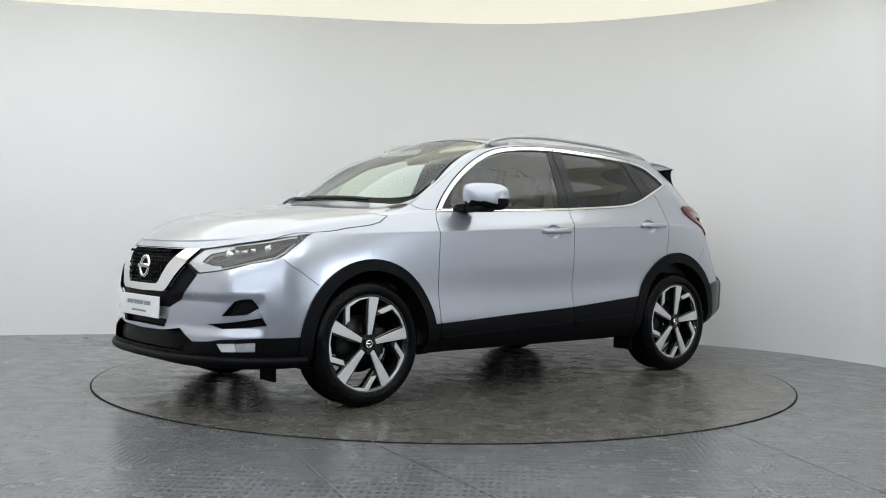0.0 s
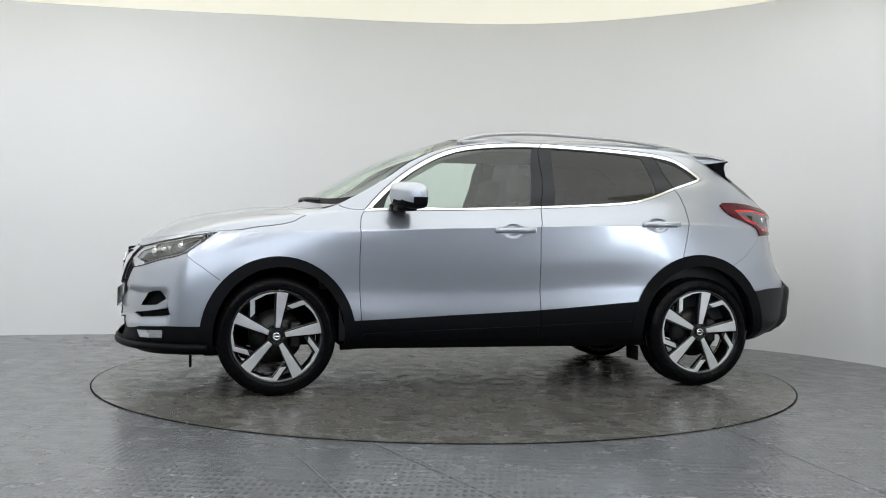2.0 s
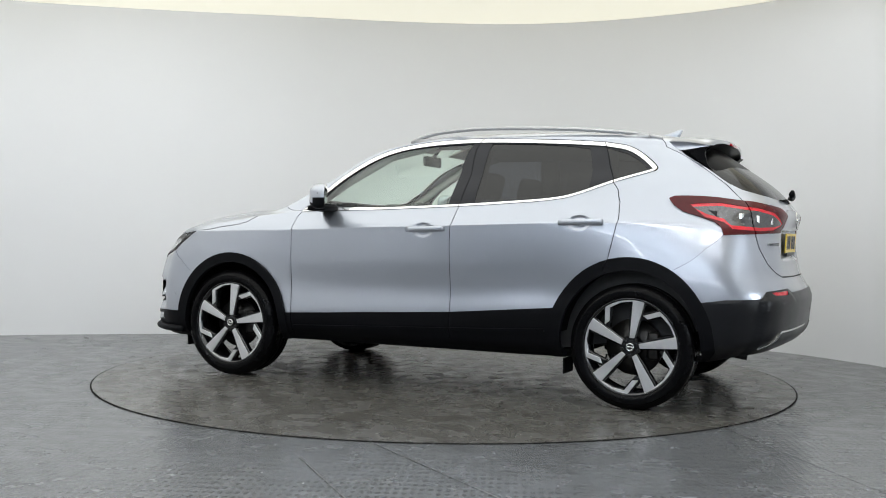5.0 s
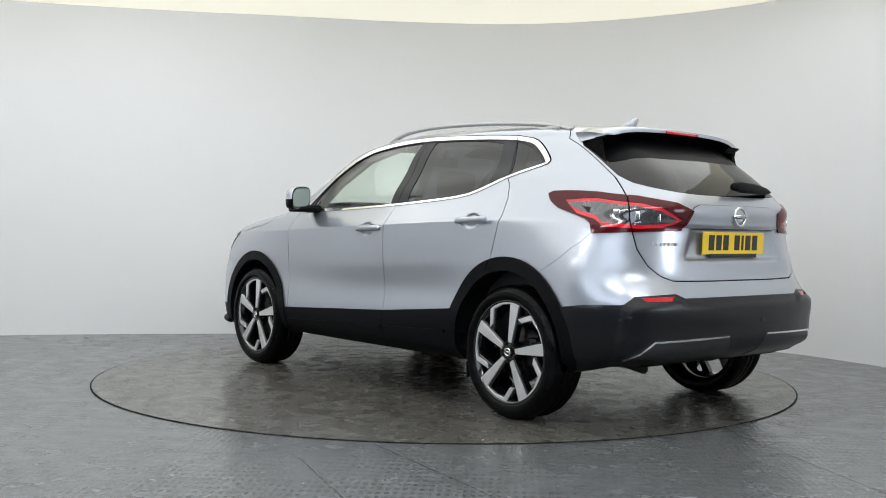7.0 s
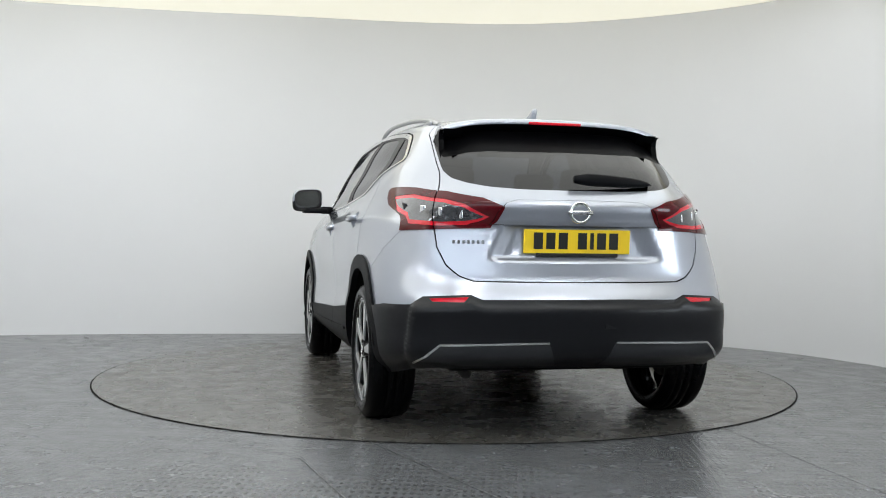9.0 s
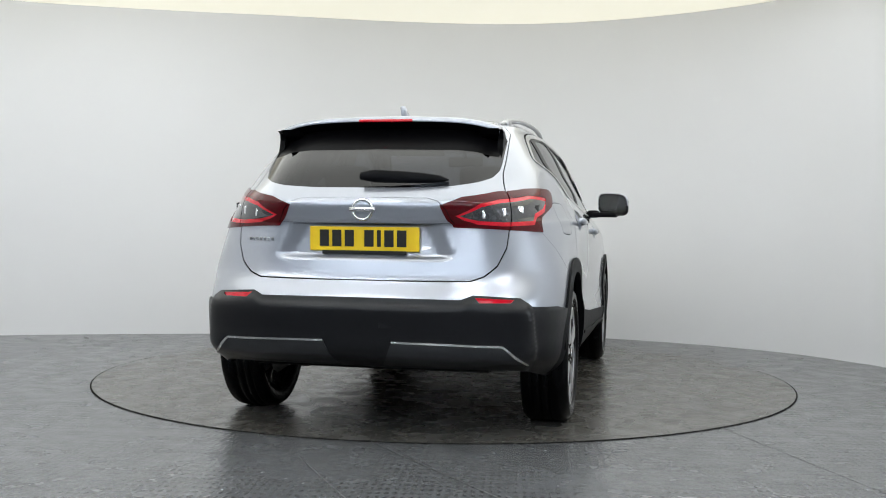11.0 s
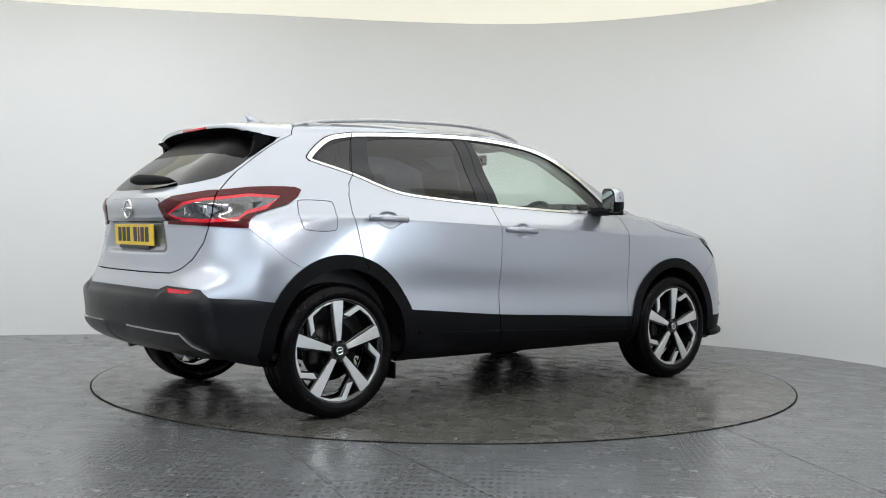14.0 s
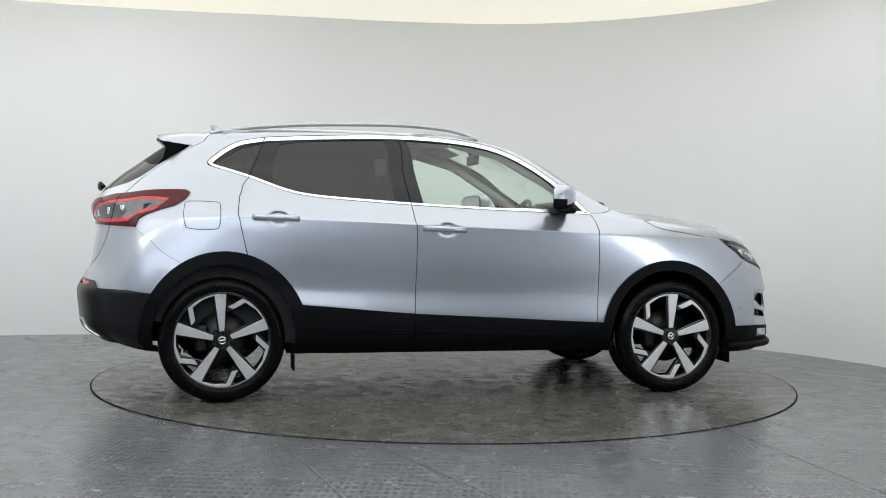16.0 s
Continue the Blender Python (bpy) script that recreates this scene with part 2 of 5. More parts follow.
# ---- the car body surface ----
# Design lines run round one half of the body from the middle of the nose to the middle of the tail.
def line(*p):
    return np.array(p, float).reshape(-1, 3)


BOTTOM = line(2.14, 0, 0.23, 2.12, 0.35, 0.23, 2.03, 0.6, 0.23, 1.88, 0.74, 0.233, 1.74, 0.8, 0.236, 1.32, 0.82, 0.245, 0.85, 0.82, 0.263, 0.3, 0.82, 0.263, -0.26, 0.82, 0.263, -0.8, 0.82, 0.263, -1.3, 0.82, 0.278, -1.68, 0.8, 0.285, -1.9, 0.7, 0.332, -1.98, 0.51, 0.338, -2, 0.28, 0.338, -2.01, 0, 0.338)
LIP = line(2.23, 0, 0.285, 2.205, 0.35, 0.285, 2.095, 0.63, 0.285, 1.94, 0.77, 0.295, 1.75, 0.86, 0.3, 1.32, 0.89, 0.31, 0.85, 0.885, 0.332, 0.3, 0.885, 0.332, -0.26, 0.885, 0.337, -0.8, 0.885, 0.342, -1.3, 0.89, 0.34, -1.7, 0.87, 0.36, -1.96, 0.75, 0.4, -2.065, 0.54, 0.4, -2.1, 0.28, 0.4, -2.108, 0, 0.4)
SILL = line(2.217, 0, 0.42, 2.197, 0.35, 0.42, 2.099, 0.64, 0.42, 1.956, 0.785, 0.42, 1.76, 0.875, 0.43, 1.32, 0.905, 0.44, 0.85, 0.905, 0.44, 0.3, 0.9, 0.455, -0.26, 0.9, 0.475, -0.8, 0.905, 0.5, -1.3, 0.912, 0.52, -1.72, 0.88, 0.5, -1.97, 0.76, 0.5, -2.085, 0.545, 0.5, -2.125, 0.28, 0.5, -2.133, 0, 0.5)
SCALLOP = line(2.219, 0, 0.6, 2.189, 0.36, 0.6, 2.088, 0.645, 0.6, 1.949, 0.785, 0.61, 1.76, 0.87, 0.62, 1.32, 0.9, 0.62, 0.85, 0.889, 0.6, 0.3, 0.886, 0.6, -0.26, 0.886, 0.61, -0.8, 0.889, 0.635, -1.3, 0.905, 0.64, -1.72, 0.88, 0.63, -1.975, 0.757, 0.63, -2.09, 0.547, 0.63, -2.13, 0.28, 0.63, -2.138, 0, 0.63)
FLANK = line(2.193, 0, 0.76, 2.154, 0.36, 0.76, 2.044, 0.63, 0.765, 1.915, 0.765, 0.775, 1.75, 0.85, 0.785, 1.32, 0.89, 0.8, 0.85, 0.895, 0.77, 0.3, 0.901, 0.77, -0.26, 0.902, 0.78, -0.8, 0.901, 0.8, -1.3, 0.895, 0.81, -1.72, 0.858, 0.79, -1.92, 0.735, 0.77, -2.035, 0.538, 0.76, -2.072, 0.28, 0.755, -2.082, 0, 0.755)
CREASE = line(2.128, 0, 0.855, 2.09, 0.36, 0.855, 1.977, 0.6, 0.87, 1.86, 0.735, 0.89, 1.7, 0.82, 0.92, 1.32, 0.872, 0.915, 0.85, 0.897, 0.922, 0.3, 0.902, 0.942, -0.26, 0.903, 0.961, -0.8, 0.901, 0.981, -1.3, 0.878, 0.99, -1.68, 0.815, 0.975, -1.87, 0.72, 0.965, -2, 0.53, 0.96, -2.045, 0.28, 0.955, -2.055, 0, 0.955)
SHOULDER = line(2.11, 0, 0.875, 2.073, 0.355, 0.878, 1.96, 0.592, 0.893, 1.843, 0.726, 0.913, 1.685, 0.805, 0.942, 1.32, 0.858, 0.955, 0.86, 0.885, 0.97, 0.3, 0.893, 0.988, -0.26, 0.893, 1.005, -0.8, 0.89, 1.022, -1.28, 0.86, 1.04, -1.64, 0.8, 1.03, -1.865, 0.7, 1.02, -2.01, 0.517, 1.015, -2.056, 0.276, 1.01, -2.066, 0, 1.01)
BELT = line(2.085, 0, 0.9, 2.048, 0.35, 0.905, 1.935, 0.58, 0.92, 1.818, 0.71, 0.94, 1.66, 0.785, 0.97, 1.32, 0.82, 1.01, 0.88, 0.825, 1.055, 0.3, 0.825, 1.08, -0.26, 0.825, 1.105, -0.8, 0.825, 1.13, -1.25, 0.805, 1.155, -1.58, 0.765, 1.14, -1.86, 0.665, 1.1, -2.02, 0.5, 1.085, -2.065, 0.27, 1.08, -2.075, 0, 1.08)
HOOD_A = line(1.89, 0, 1.005, 1.852, 0.33, 1.01, 1.76, 0.53, 1.01, 1.65, 0.65, 1.01, 1.5, 0.73, 1.02, 1.24, 0.77, 1.045, 0.87, 0.8, 1.085, 0.27, 0.797, 1.16, -0.28, 0.795, 1.19, -0.82, 0.791, 1.22, -1.28, 0.759, 1.25, -1.58, 0.7, 1.24, -1.81, 0.6, 1.19, -1.97, 0.46, 1.165, -2.01, 0.26, 1.16, -2.02, 0, 1.16)
HOOD_B = line(1.5, 0, 1.077, 1.47, 0.3, 1.082, 1.4, 0.5, 1.074, 1.32, 0.62, 1.07, 1.2, 0.7, 1.065, 1.05, 0.75, 1.07, 0.8, 0.76, 1.165, 0.22, 0.745, 1.265, -0.3, 0.735, 1.295, -0.83, 0.73, 1.31, -1.28, 0.7, 1.325, -1.55, 0.645, 1.32, -1.75, 0.56, 1.275, -1.88, 0.43, 1.255, -1.92, 0.25, 1.25, -1.93, 0, 1.25)
COWL = line(1.145, 0, 1.123, 1.125, 0.28, 1.123, 1.065, 0.47, 1.112, 0.985, 0.59, 1.11, 0.89, 0.645, 1.13, 0.82, 0.685, 1.16, 0.62, 0.715, 1.285, 0.14, 0.69, 1.38, -0.32, 0.68, 1.405, -0.84, 0.675, 1.41, -1.27, 0.65, 1.4, -1.5, 0.6, 1.395, -1.66, 0.52, 1.365, -1.76, 0.4, 1.35, -1.79, 0.23, 1.345, -1.8, 0, 1.345)
SCREEN = line(0.66, 0, 1.385, 0.645, 0.26, 1.387, 0.605, 0.43, 1.387, 0.555, 0.53, 1.387, 0.49, 0.585, 1.387, 0.43, 0.618, 1.396, 0.33, 0.65, 1.452, 0, 0.64, 1.465, -0.35, 0.628, 1.483, -0.85, 0.625, 1.478, -1.25, 0.605, 1.46, -1.45, 0.56, 1.45, -1.57, 0.48, 1.44, -1.65, 0.38, 1.43, -1.67, 0.22, 1.43, -1.68, 0, 1.43)
ROOF_EDGE = line(0.15, 0, 1.565, 0.13, 0.24, 1.56, 0.085, 0.4, 1.545, 0.03, 0.5, 1.53, 0, 0.55, 1.525, -0.02, 0.575, 1.522, -0.06, 0.59, 1.525, -0.2, 0.59, 1.522, -0.42, 0.585, 1.528, -0.88, 0.58, 1.522, -1.23, 0.565, 1.505, -1.38, 0.52, 1.5, -1.46, 0.45, 1.5, -1.51, 0.36, 1.505, -1.53, 0.2, 1.51, -1.54, 0, 1.51)
ROOF_IN = line(-.1, 0, 1.588, -.12, .2, 1.583, -.15, .32, 1.572, -.18, .40, 1.562, -.21, .435, 1.557, -.25, .45, 1.555, -.32, .455, 1.556, -.42, .455, 1.558, -.58, .452, 1.559, -.88, .448, 1.556, -1.12, .435, 1.545, -1.23, .40, 1.54, -1.30, .34, 1.537, -1.35, .27, 1.537, -1.38, .15, 1.54, -1.39, 0, 1.54)
RIDGE = line(-.3, 0, 1.595, -.31, 0, 1.595, -.33, 0, 1.595, -.36, 0, 1.595, -.39, 0, 1.595, -.43, 0, 1.594, -.48, 0, 1.593, -.55, 0, 1.592, -.65, 0, 1.59, -.85, 0, 1.584, -1.0, 0, 1.577, -1.07, 0, 1.573, -1.12, 0, 1.57, -1.15, 0, 1.567, -1.17, 0, 1.565, -1.18, 0, 1.564)
NET = np.stack([BOTTOM, LIP, SILL, SCALLOP, FLANK, CREASE, SHOULDER, BELT, HOOD_A, HOOD_B, COWL, SCREEN, ROOF_EDGE, ROOF_IN, RIDGE])
NV, NU = NET.shape[0] - 1, NET.shape[1] - 1


def slopes(net, axis, flip0=False, flip1=False):
    """Smooth tangents along one axis of the control net; at the car's middle plane they follow its mirror image."""
    a = np.moveaxis(net, axis, 0)
    m = np.empty_like(a)
    m[1:-1] = (a[2:] - a[:-2]) / 2
    mirror = np.array([1, -1, 1])
    m[0] = (a[1] - a[1] * mirror) / 2 if flip0 else a[1] - a[0]
    m[-1] = (a[-2] * mirror - a[-2]) / 2 if flip1 else a[-1] - a[-2]
    return np.moveaxis(m, 0, axis)


DU = slopes(NET, 1, True, True)
DV = slopes(NET, 0, False, True)
DUV = slopes(DU, 0)


def basis(t):
    t2, t3 = t * t, t * t * t
    return np.stack([2 * t3 - 3 * t2 + 1, t3 - 2 * t2 + t, -2 * t3 + 3 * t2, t3 - t2], -1)


def ramp(a, b, t):
    t = np.clip((t - a) / (b - a), 0, 1)
    return t * t * (3 - 2 * t)


HANDLES = ((-0.085, 0.965), (-1.035, 1.014))


def hollows(p):
    """Pressed hollows: the plate's recess in the tailgate and the cups behind the door handles."""
    x, y, z = p[:, 0], np.abs(p[:, 1]), p[:, 2]
    half = 0.44 - 0.5 * (z - 0.83)
    plate = ramp(0, 0.10, half - y) * ramp(0.812, 0.845, z) * (1 - ramp(0.978, 0.986, z)) * (x < -1.7)
    p[:, 0] += 0.034 * plate
    for hx, hz in HANDLES:
        d = np.sqrt(((x - hx - 0.01) / 0.068) ** 2 + ((z - hz + 0.004) / 0.046) ** 2)
        p[:, 1] -= 0.015 * (1 - ramp(0.62, 1.0, d)) * (y > 0.7)
    # the channel in the front bumper and the proud corner of the rear one
    a = (x - y) * 0.7071
    channel = (1 - ramp(0.572, 0.622, z)) * ramp(0.392, 0.452, z) * ramp(0.772, 0.82, a) * (1 - ramp(1.25, 1.42, a)) * (x > 1.3)
    p[:, 0] -= 0.015 * channel
    p[:, 1] -= 0.010 * channel
    e = (x + y) * 0.7071 + 0.895 - 0.19 * (0.657 - z)
    corner = (1 - ramp(-0.010, 0.032, e)) * ramp(-0.30, -0.02, e) * (1 - ramp(0.60, 0.635, z)) * (x < -1.6) * (y > 0.3)
    p[:, 0] -= 0.019 * corner
    p[:, 1] += 0.013 * corner
    return p


def surface(u, v):
    """Points of the half body at the surface coordinates u (round the car) and v (upwards)."""
    u, v = np.clip(np.asarray(u, float), 0, NU), np.clip(np.asarray(v, float), 0, NV)
    i, j = np.minimum(u.astype(int), NU - 1), np.minimum(v.astype(int), NV - 1)
    bu, bv = basis(u - i), basis(v - j)
    p = 0
    for a in (0, 1):
        for b in (0, 1):
            q = [g[j + b, i + a] for g in (NET, DU, DV, DUV)]
            wu, du, wv, dv = bu[:, 2 * a, None], bu[:, 2 * a + 1, None], bv[:, 2 * b, None], bv[:, 2 * b + 1, None]
            p = p + wu * wv * q[0] + du * wv * q[1] + wu * dv * q[2] + du * dv * q[3]
    return hollows(p)


def normals(u, v):
    e = 0.02
    a = surface(u + e, v) - surface(u - e, v)
    b = surface(u, np.minimum(v + e, NV)) - surface(u, v - e)
    n = np.cross(a, b)
    n[u < 0.02, 1] = 0
    n[u > NU - 0.02, 1] = 0
    n[v > NV - 0.01] = (0, 0, 1)
    return n / np.maximum(np.linalg.norm(n, axis=1), 1e-9)[:, None]


car = new("car")
tagged(car, "silver compact crossover car with black lower cladding on a turntable", "car")


# ---- cutting the surface into panels ----
from mathutils.bvhtree import BVHTree
from mathutils.geometry import delaunay_2d_cdt

GU, GV = NU * 12, NV * 11
_u, _v = np.meshgrid(np.linspace(0, NU, GU + 1), np.linspace(0, NV, GV + 1))
GRID_UV = np.stack([_u.ravel(), _v.ravel()], 1)
GRID = surface(GRID_UV[:, 0], GRID_UV[:, 1])
_i = np.arange(len(GRID)).reshape(GV + 1, GU + 1)
QUADS = np.stack([_i[:-1, :-1], _i[:-1, 1:], _i[1:, 1:], _i[1:, :-1]], -1).reshape(-1, 4)
TRIS = np.concatenate([QUADS[:, [0, 1, 2]], QUADS[:, [0, 2, 3]]])
TREE = BVHTree.FromPolygons([tuple(p) for p in GRID], [tuple(int(k) for k in t) for t in TRIS])
R2 = math.sqrt(0.5)
WAYS = {
    "S": lambda a, b: ((a, 3, b), (0, -1, 0)),
    "F": lambda a, b: ((4, a, b), (-1, 0, 0)),
    "R": lambda a, b: ((-4, a, b), (1, 0, 0)),
    "T": lambda a, b: ((a, b, 3), (0, 0, -1)),
    "D": lambda a, b: ((a * R2 + 3, -a * R2 + 3, b), (-R2, -R2, 0)),
    "E": lambda a, b: ((a * R2 - 3, a * R2 + 3, b), (R2, -R2, 0)),
}


def on_body(way, a, b):
    """Surface coordinates of the point that a view (side, front, rear, top or diagonal) meets at (a, b)."""
    middle = way in "FR" and abs(a) < 1e-6 or way == "T" and abs(b) < 1e-6
    if way in "FR":
        a = max(a, 1e-4)
    if way == "T":
        b = max(b, 1e-4)
    o, d = WAYS[way](a, b)
    hit = TREE.ray_cast(Vector(o), Vector(d))
    if hit[0] is None:
        hit = TREE.find_nearest(Vector(o) + Vector(d) * {"S": 2.15, "D": 2.9, "E": 2.9}.get(way, 2.0))
    tri = TRIS[hit[2]]
    p0, p1, p2 = GRID[tri]
    q = np.array(hit[0]) - p0
    m = np.stack([p1 - p0, p2 - p0], 1)
    w = np.linalg.lstsq(m, q, rcond=None)[0]
    uv = GRID_UV[tri[0]] * (1 - w.sum()) + GRID_UV[tri[1]] * w[0] + GRID_UV[tri[2]] * w[1]
    if middle:
        uv[0] = 0 if uv[0] < NU / 2 else NU
    return uv


def shape(way, *pts, smooth=0):
    """Surface coordinates of an outline; a point may name its own view."""
    if smooth:
        pts = [tuple(p) for p in loop_curve(pts, smooth)]
    return np.array([on_body(*p) if isinstance(p[0], str) else on_body(way, *p) for p in pts])


def dense(poly, step=0.12, closed=True):
    out = []
    k = len(poly)
    for i in range(k if closed else k - 1):
        a, b = poly[i], poly[(i + 1) % k]
        n = max(1, int(np.ceil(np.abs(b - a).max() / step)))
        out += [a + (b - a) * t for t in np.arange(n) / n]
    if not closed:
        out.append(poly[-1])
    return np.array(out)


def strip(path, width):
    """A narrow band of even width along a path on the body: a shut line."""
    path = dense(path, 0.15, False)
    left, right = [], []
    e = 0.01
    for k, (u, v) in enumerate(path):
        a, b = path[max(k - 1, 0)], path[min(k + 1, len(path) - 1)]
        uu, vv = np.array([u + e, u - e, u, u]), np.array([v, v, v + e, v - e])
        q = surface(uu, vv)
        ju, jv = (q[0] - q[1]) / (2 * e), (q[2] - q[3]) / (2 * e)
        t = ju * (b - a)[0] + jv * (b - a)[1]
        side = np.cross(np.cross(ju, jv), t)
        side *= width / 2 / max(np.linalg.norm(side), 1e-9)
        d = np.linalg.lstsq(np.stack([ju, jv], 1), side, rcond=None)[0]
        left.append((u + d[0], v + d[1]))
        right.append((u - d[0], v - d[1]))
    p = np.array(left + right[::-1])
    p[:, 0] = np.clip(p[:, 0], 0, NU)
    p[:, 1] = np.clip(p[:, 1], 0, NV)
    return p


def inside(p, poly):
    x, y = p[:, 0], p[:, 1]
    r = np.zeros(len(p), bool)
    a = poly
    b = np.roll(poly, -1, 0)
    for (x0, y0), (x1, y1) in zip(a, b):
        if y0 == y1:
            continue
        c = (y0 > y) != (y1 > y)
        r ^= c & (x < (x1 - x0) * (y - y0) / (y1 - y0) + x0)
    return r


def tessellate(regions):
    """Triangles of the half body whose edges follow every outline, and the region that each belongs to."""
    verts = [Vector((a, b)) for a, b in GRID_UV]
    # closer points where the body is pressed in
    fine = [("S", hx + 0.01 + 0.068 * r * math.cos(k * math.pi / 12), hz - 0.004 + 0.046 * r * math.sin(k * math.pi / 12)) for hx, hz in HANDLES for r in (0.3, 0.6, 0.7, 0.8, 0.9, 1.0, 1.12) for k in range(24)]
    fine += [("D", 0.76 + 0.03 * i, z) for i in range(22) for z in (0.415, 0.421, 0.427, 0.433, 0.439, 0.446, 0.456, 0.466, 0.476, 0.50, 0.53, 0.56, 0.584, 0.592, 0.599, 0.606, 0.612)]
    fine += [("E", -0.895 + 0.19 * (0.657 - z) + d, z) for d in (-0.12, -0.06, -0.025, -0.01, 0.0, 0.01, 0.02, 0.03, 0.04) for z in np.linspace(0.34, 0.65, 16)]
    verts += [Vector(on_body(*q)) for q in fine]
    edges = []
    for name, poly in regions:
        n0 = len(verts)
        d = dense(poly)
        verts += [Vector((min(max(a, 0), NU), min(max(b, 0), NV))) for a, b in d]
        edges += [(n0 + i, n0 + (i + 1) % len(d)) for i in range(len(d))]
    vs, _, faces, *_ = delaunay_2d_cdt(verts, edges, [], 0, 1e-5)
    uv = np.array([tuple(v) for v in vs])
    tri = np.array([f for f in faces if len(f) == 3])
    c = uv[tri].mean(1)
    owner = np.full(len(tri), -1)
    for k in range(len(regions) - 1, -1, -1):
        owner[inside(c, regions[k][1])] = k
    return uv, tri, owner


class Shell:
    def __init__(self, regions):
        self.names = [n for n, _ in regions]
        self.uv, self.tri, self.owner = tessellate(regions)
        self.p = surface(self.uv[:, 0], self.uv[:, 1])
        self.n = normals(self.uv[:, 0], self.uv[:, 1])


def panel(name, regions, mat, parent, shells, sides, off=0.0, depth=0.008, label="", skirt=True, lift=None):
    """A body part: its regions, raised by off, with an edge turned in by depth. sides: +1 left, -1 right."""
    pts, nrm, fac = [], [], []
    for s in sides:
        sh = shells[s]
        ids = [k for k, n in enumerate(sh.names) if n in regions]
        t = sh.tri[np.isin(sh.owner, ids)]
        if not len(t):
            continue
        used, inv = np.unique(t, return_inverse=True)
        t = inv.reshape(-1, 3)
        m = np.array([1, s, 1])
        nn = sh.n[used]
        pp = sh.p[used] + nn * (off if lift is None else lift(sh.p[used], nn)[:, None])
        base = sum(len(q) for q in pts)
        # orientation from the surface normals
        fn = np.cross(pp[t[:, 1]] - pp[t[:, 0]], pp[t[:, 2]] - pp[t[:, 0]])
        flip = (fn * nn[t[:, 0]]).sum(1) < 0
        t = np.where(flip[:, None], t[:, ::-1], t)
        e = np.concatenate([t[:, [0, 1]], t[:, [1, 2]], t[:, [2, 0]]])
        tt = t if s > 0 else t[:, ::-1]
        pts.append(pp * m)
        nrm.append(nn * m)
        fac += [tuple(int(k) + base for k in f) for f in tt]
        if skirt and depth:
            key, first, count = np.unique(np.sort(e, 1), axis=0, return_index=True, return_counts=True)
            rim = e[first[count == 1]]
            rim = np.array([q for q in rim if not (abs(pp[q[0], 1]) < 1e-3 and abs(pp[q[1], 1]) < 1e-3)])
            if len(rim):
                ids2, inv2 = np.unique(rim, return_inverse=True)
                r2 = inv2.reshape(-1, 2)
                b0 = base + len(pp)
                top = pp[ids2]
                low = top - nn[ids2] * depth
                k = len(ids2)
                pts += [top * m, low * m]
                out = np.zeros((k, 3))
                for a, b in r2:
                    o = np.cross(top[b] - top[a], nn[ids2[a]])
                    out[a] += o
                    out[b] += o
                out /= np.maximum(np.linalg.norm(out, axis=1), 1e-9)[:, None]
                nrm += [out * m, out * m]
                for a, b in r2:
                    q = (int(b0 + b), int(b0 + a), int(b0 + k + a), int(b0 + k + b))
                    fac.append(q if s > 0 else q[::-1])
    me = bpy.data.meshes.new(name)
    P = np.concatenate(pts)
    me.from_pydata([tuple(q) for q in P], [], fac)
    me.materials.append(mat)
    me.polygons.foreach_set("use_smooth", [True] * len(me.polygons))
    me.update()
    if lift is None:
        me.normals_split_custom_set_from_vertices([tuple(q) for q in np.concatenate(nrm)])
    ob = new(name, me)
    ob.parent = parent
    return tagged(ob, label)


def inset(poly, low, high, split=1.2):
    """An outline in the side view, drawn in by low near its foot and by high elsewhere."""
    p = np.array(poly)
    area = np.sum(p[:, 0] * np.roll(p[:, 1], -1) - np.roll(p[:, 0], -1) * p[:, 1])
    out = []
    for i in range(len(p)):
        t = p[(i + 1) % len(p)] - p[i - 1]
        n = np.array([-t[1], t[0]]) / np.linalg.norm(t) * np.sign(area)
        bottom = abs(t[1]) < 0.55 * abs(t[0]) and n[1] > 0
        out.append(tuple(p[i] + n * (low if bottom else high)))
    return out


def ring(cx, cz, rx, rz, n=56):
    return [(cx + rx * math.cos(2 * math.pi * k / n), cz + rz * math.sin(2 * math.pi * k / n)) for k in range(n)]


# side window outline, from the foot of the front pillar over the roof and back along the waist
WINDOW_LINE = loop_curve([(0.818, 1.065), (0.735, 1.153), (0.61, 1.263), (0.475, 1.356), (0.335, 1.427), (0.193, 1.471), (0.02, 1.497), (-0.156, 1.509), (-0.35, 1.512), (-0.578, 1.505), (-0.859, 1.491), (-1.089, 1.475)], 3, False)
WINDOW_LINE += loop_curve([(-1.21, 1.454), (-1.264, 1.434), (-1.33, 1.393), (-1.398, 1.335), (-1.405, 1.313), (-1.38, 1.298), (-1.328, 1.281), (-1.18, 1.236), (-1.036, 1.184), (-0.95, 1.158), (-0.879, 1.144), (-0.725, 1.128), (-0.266, 1.101), (0.259, 1.080)], 3, False)
WINDOW_LINE = [tuple(p) for p in WINDOW_LINE]


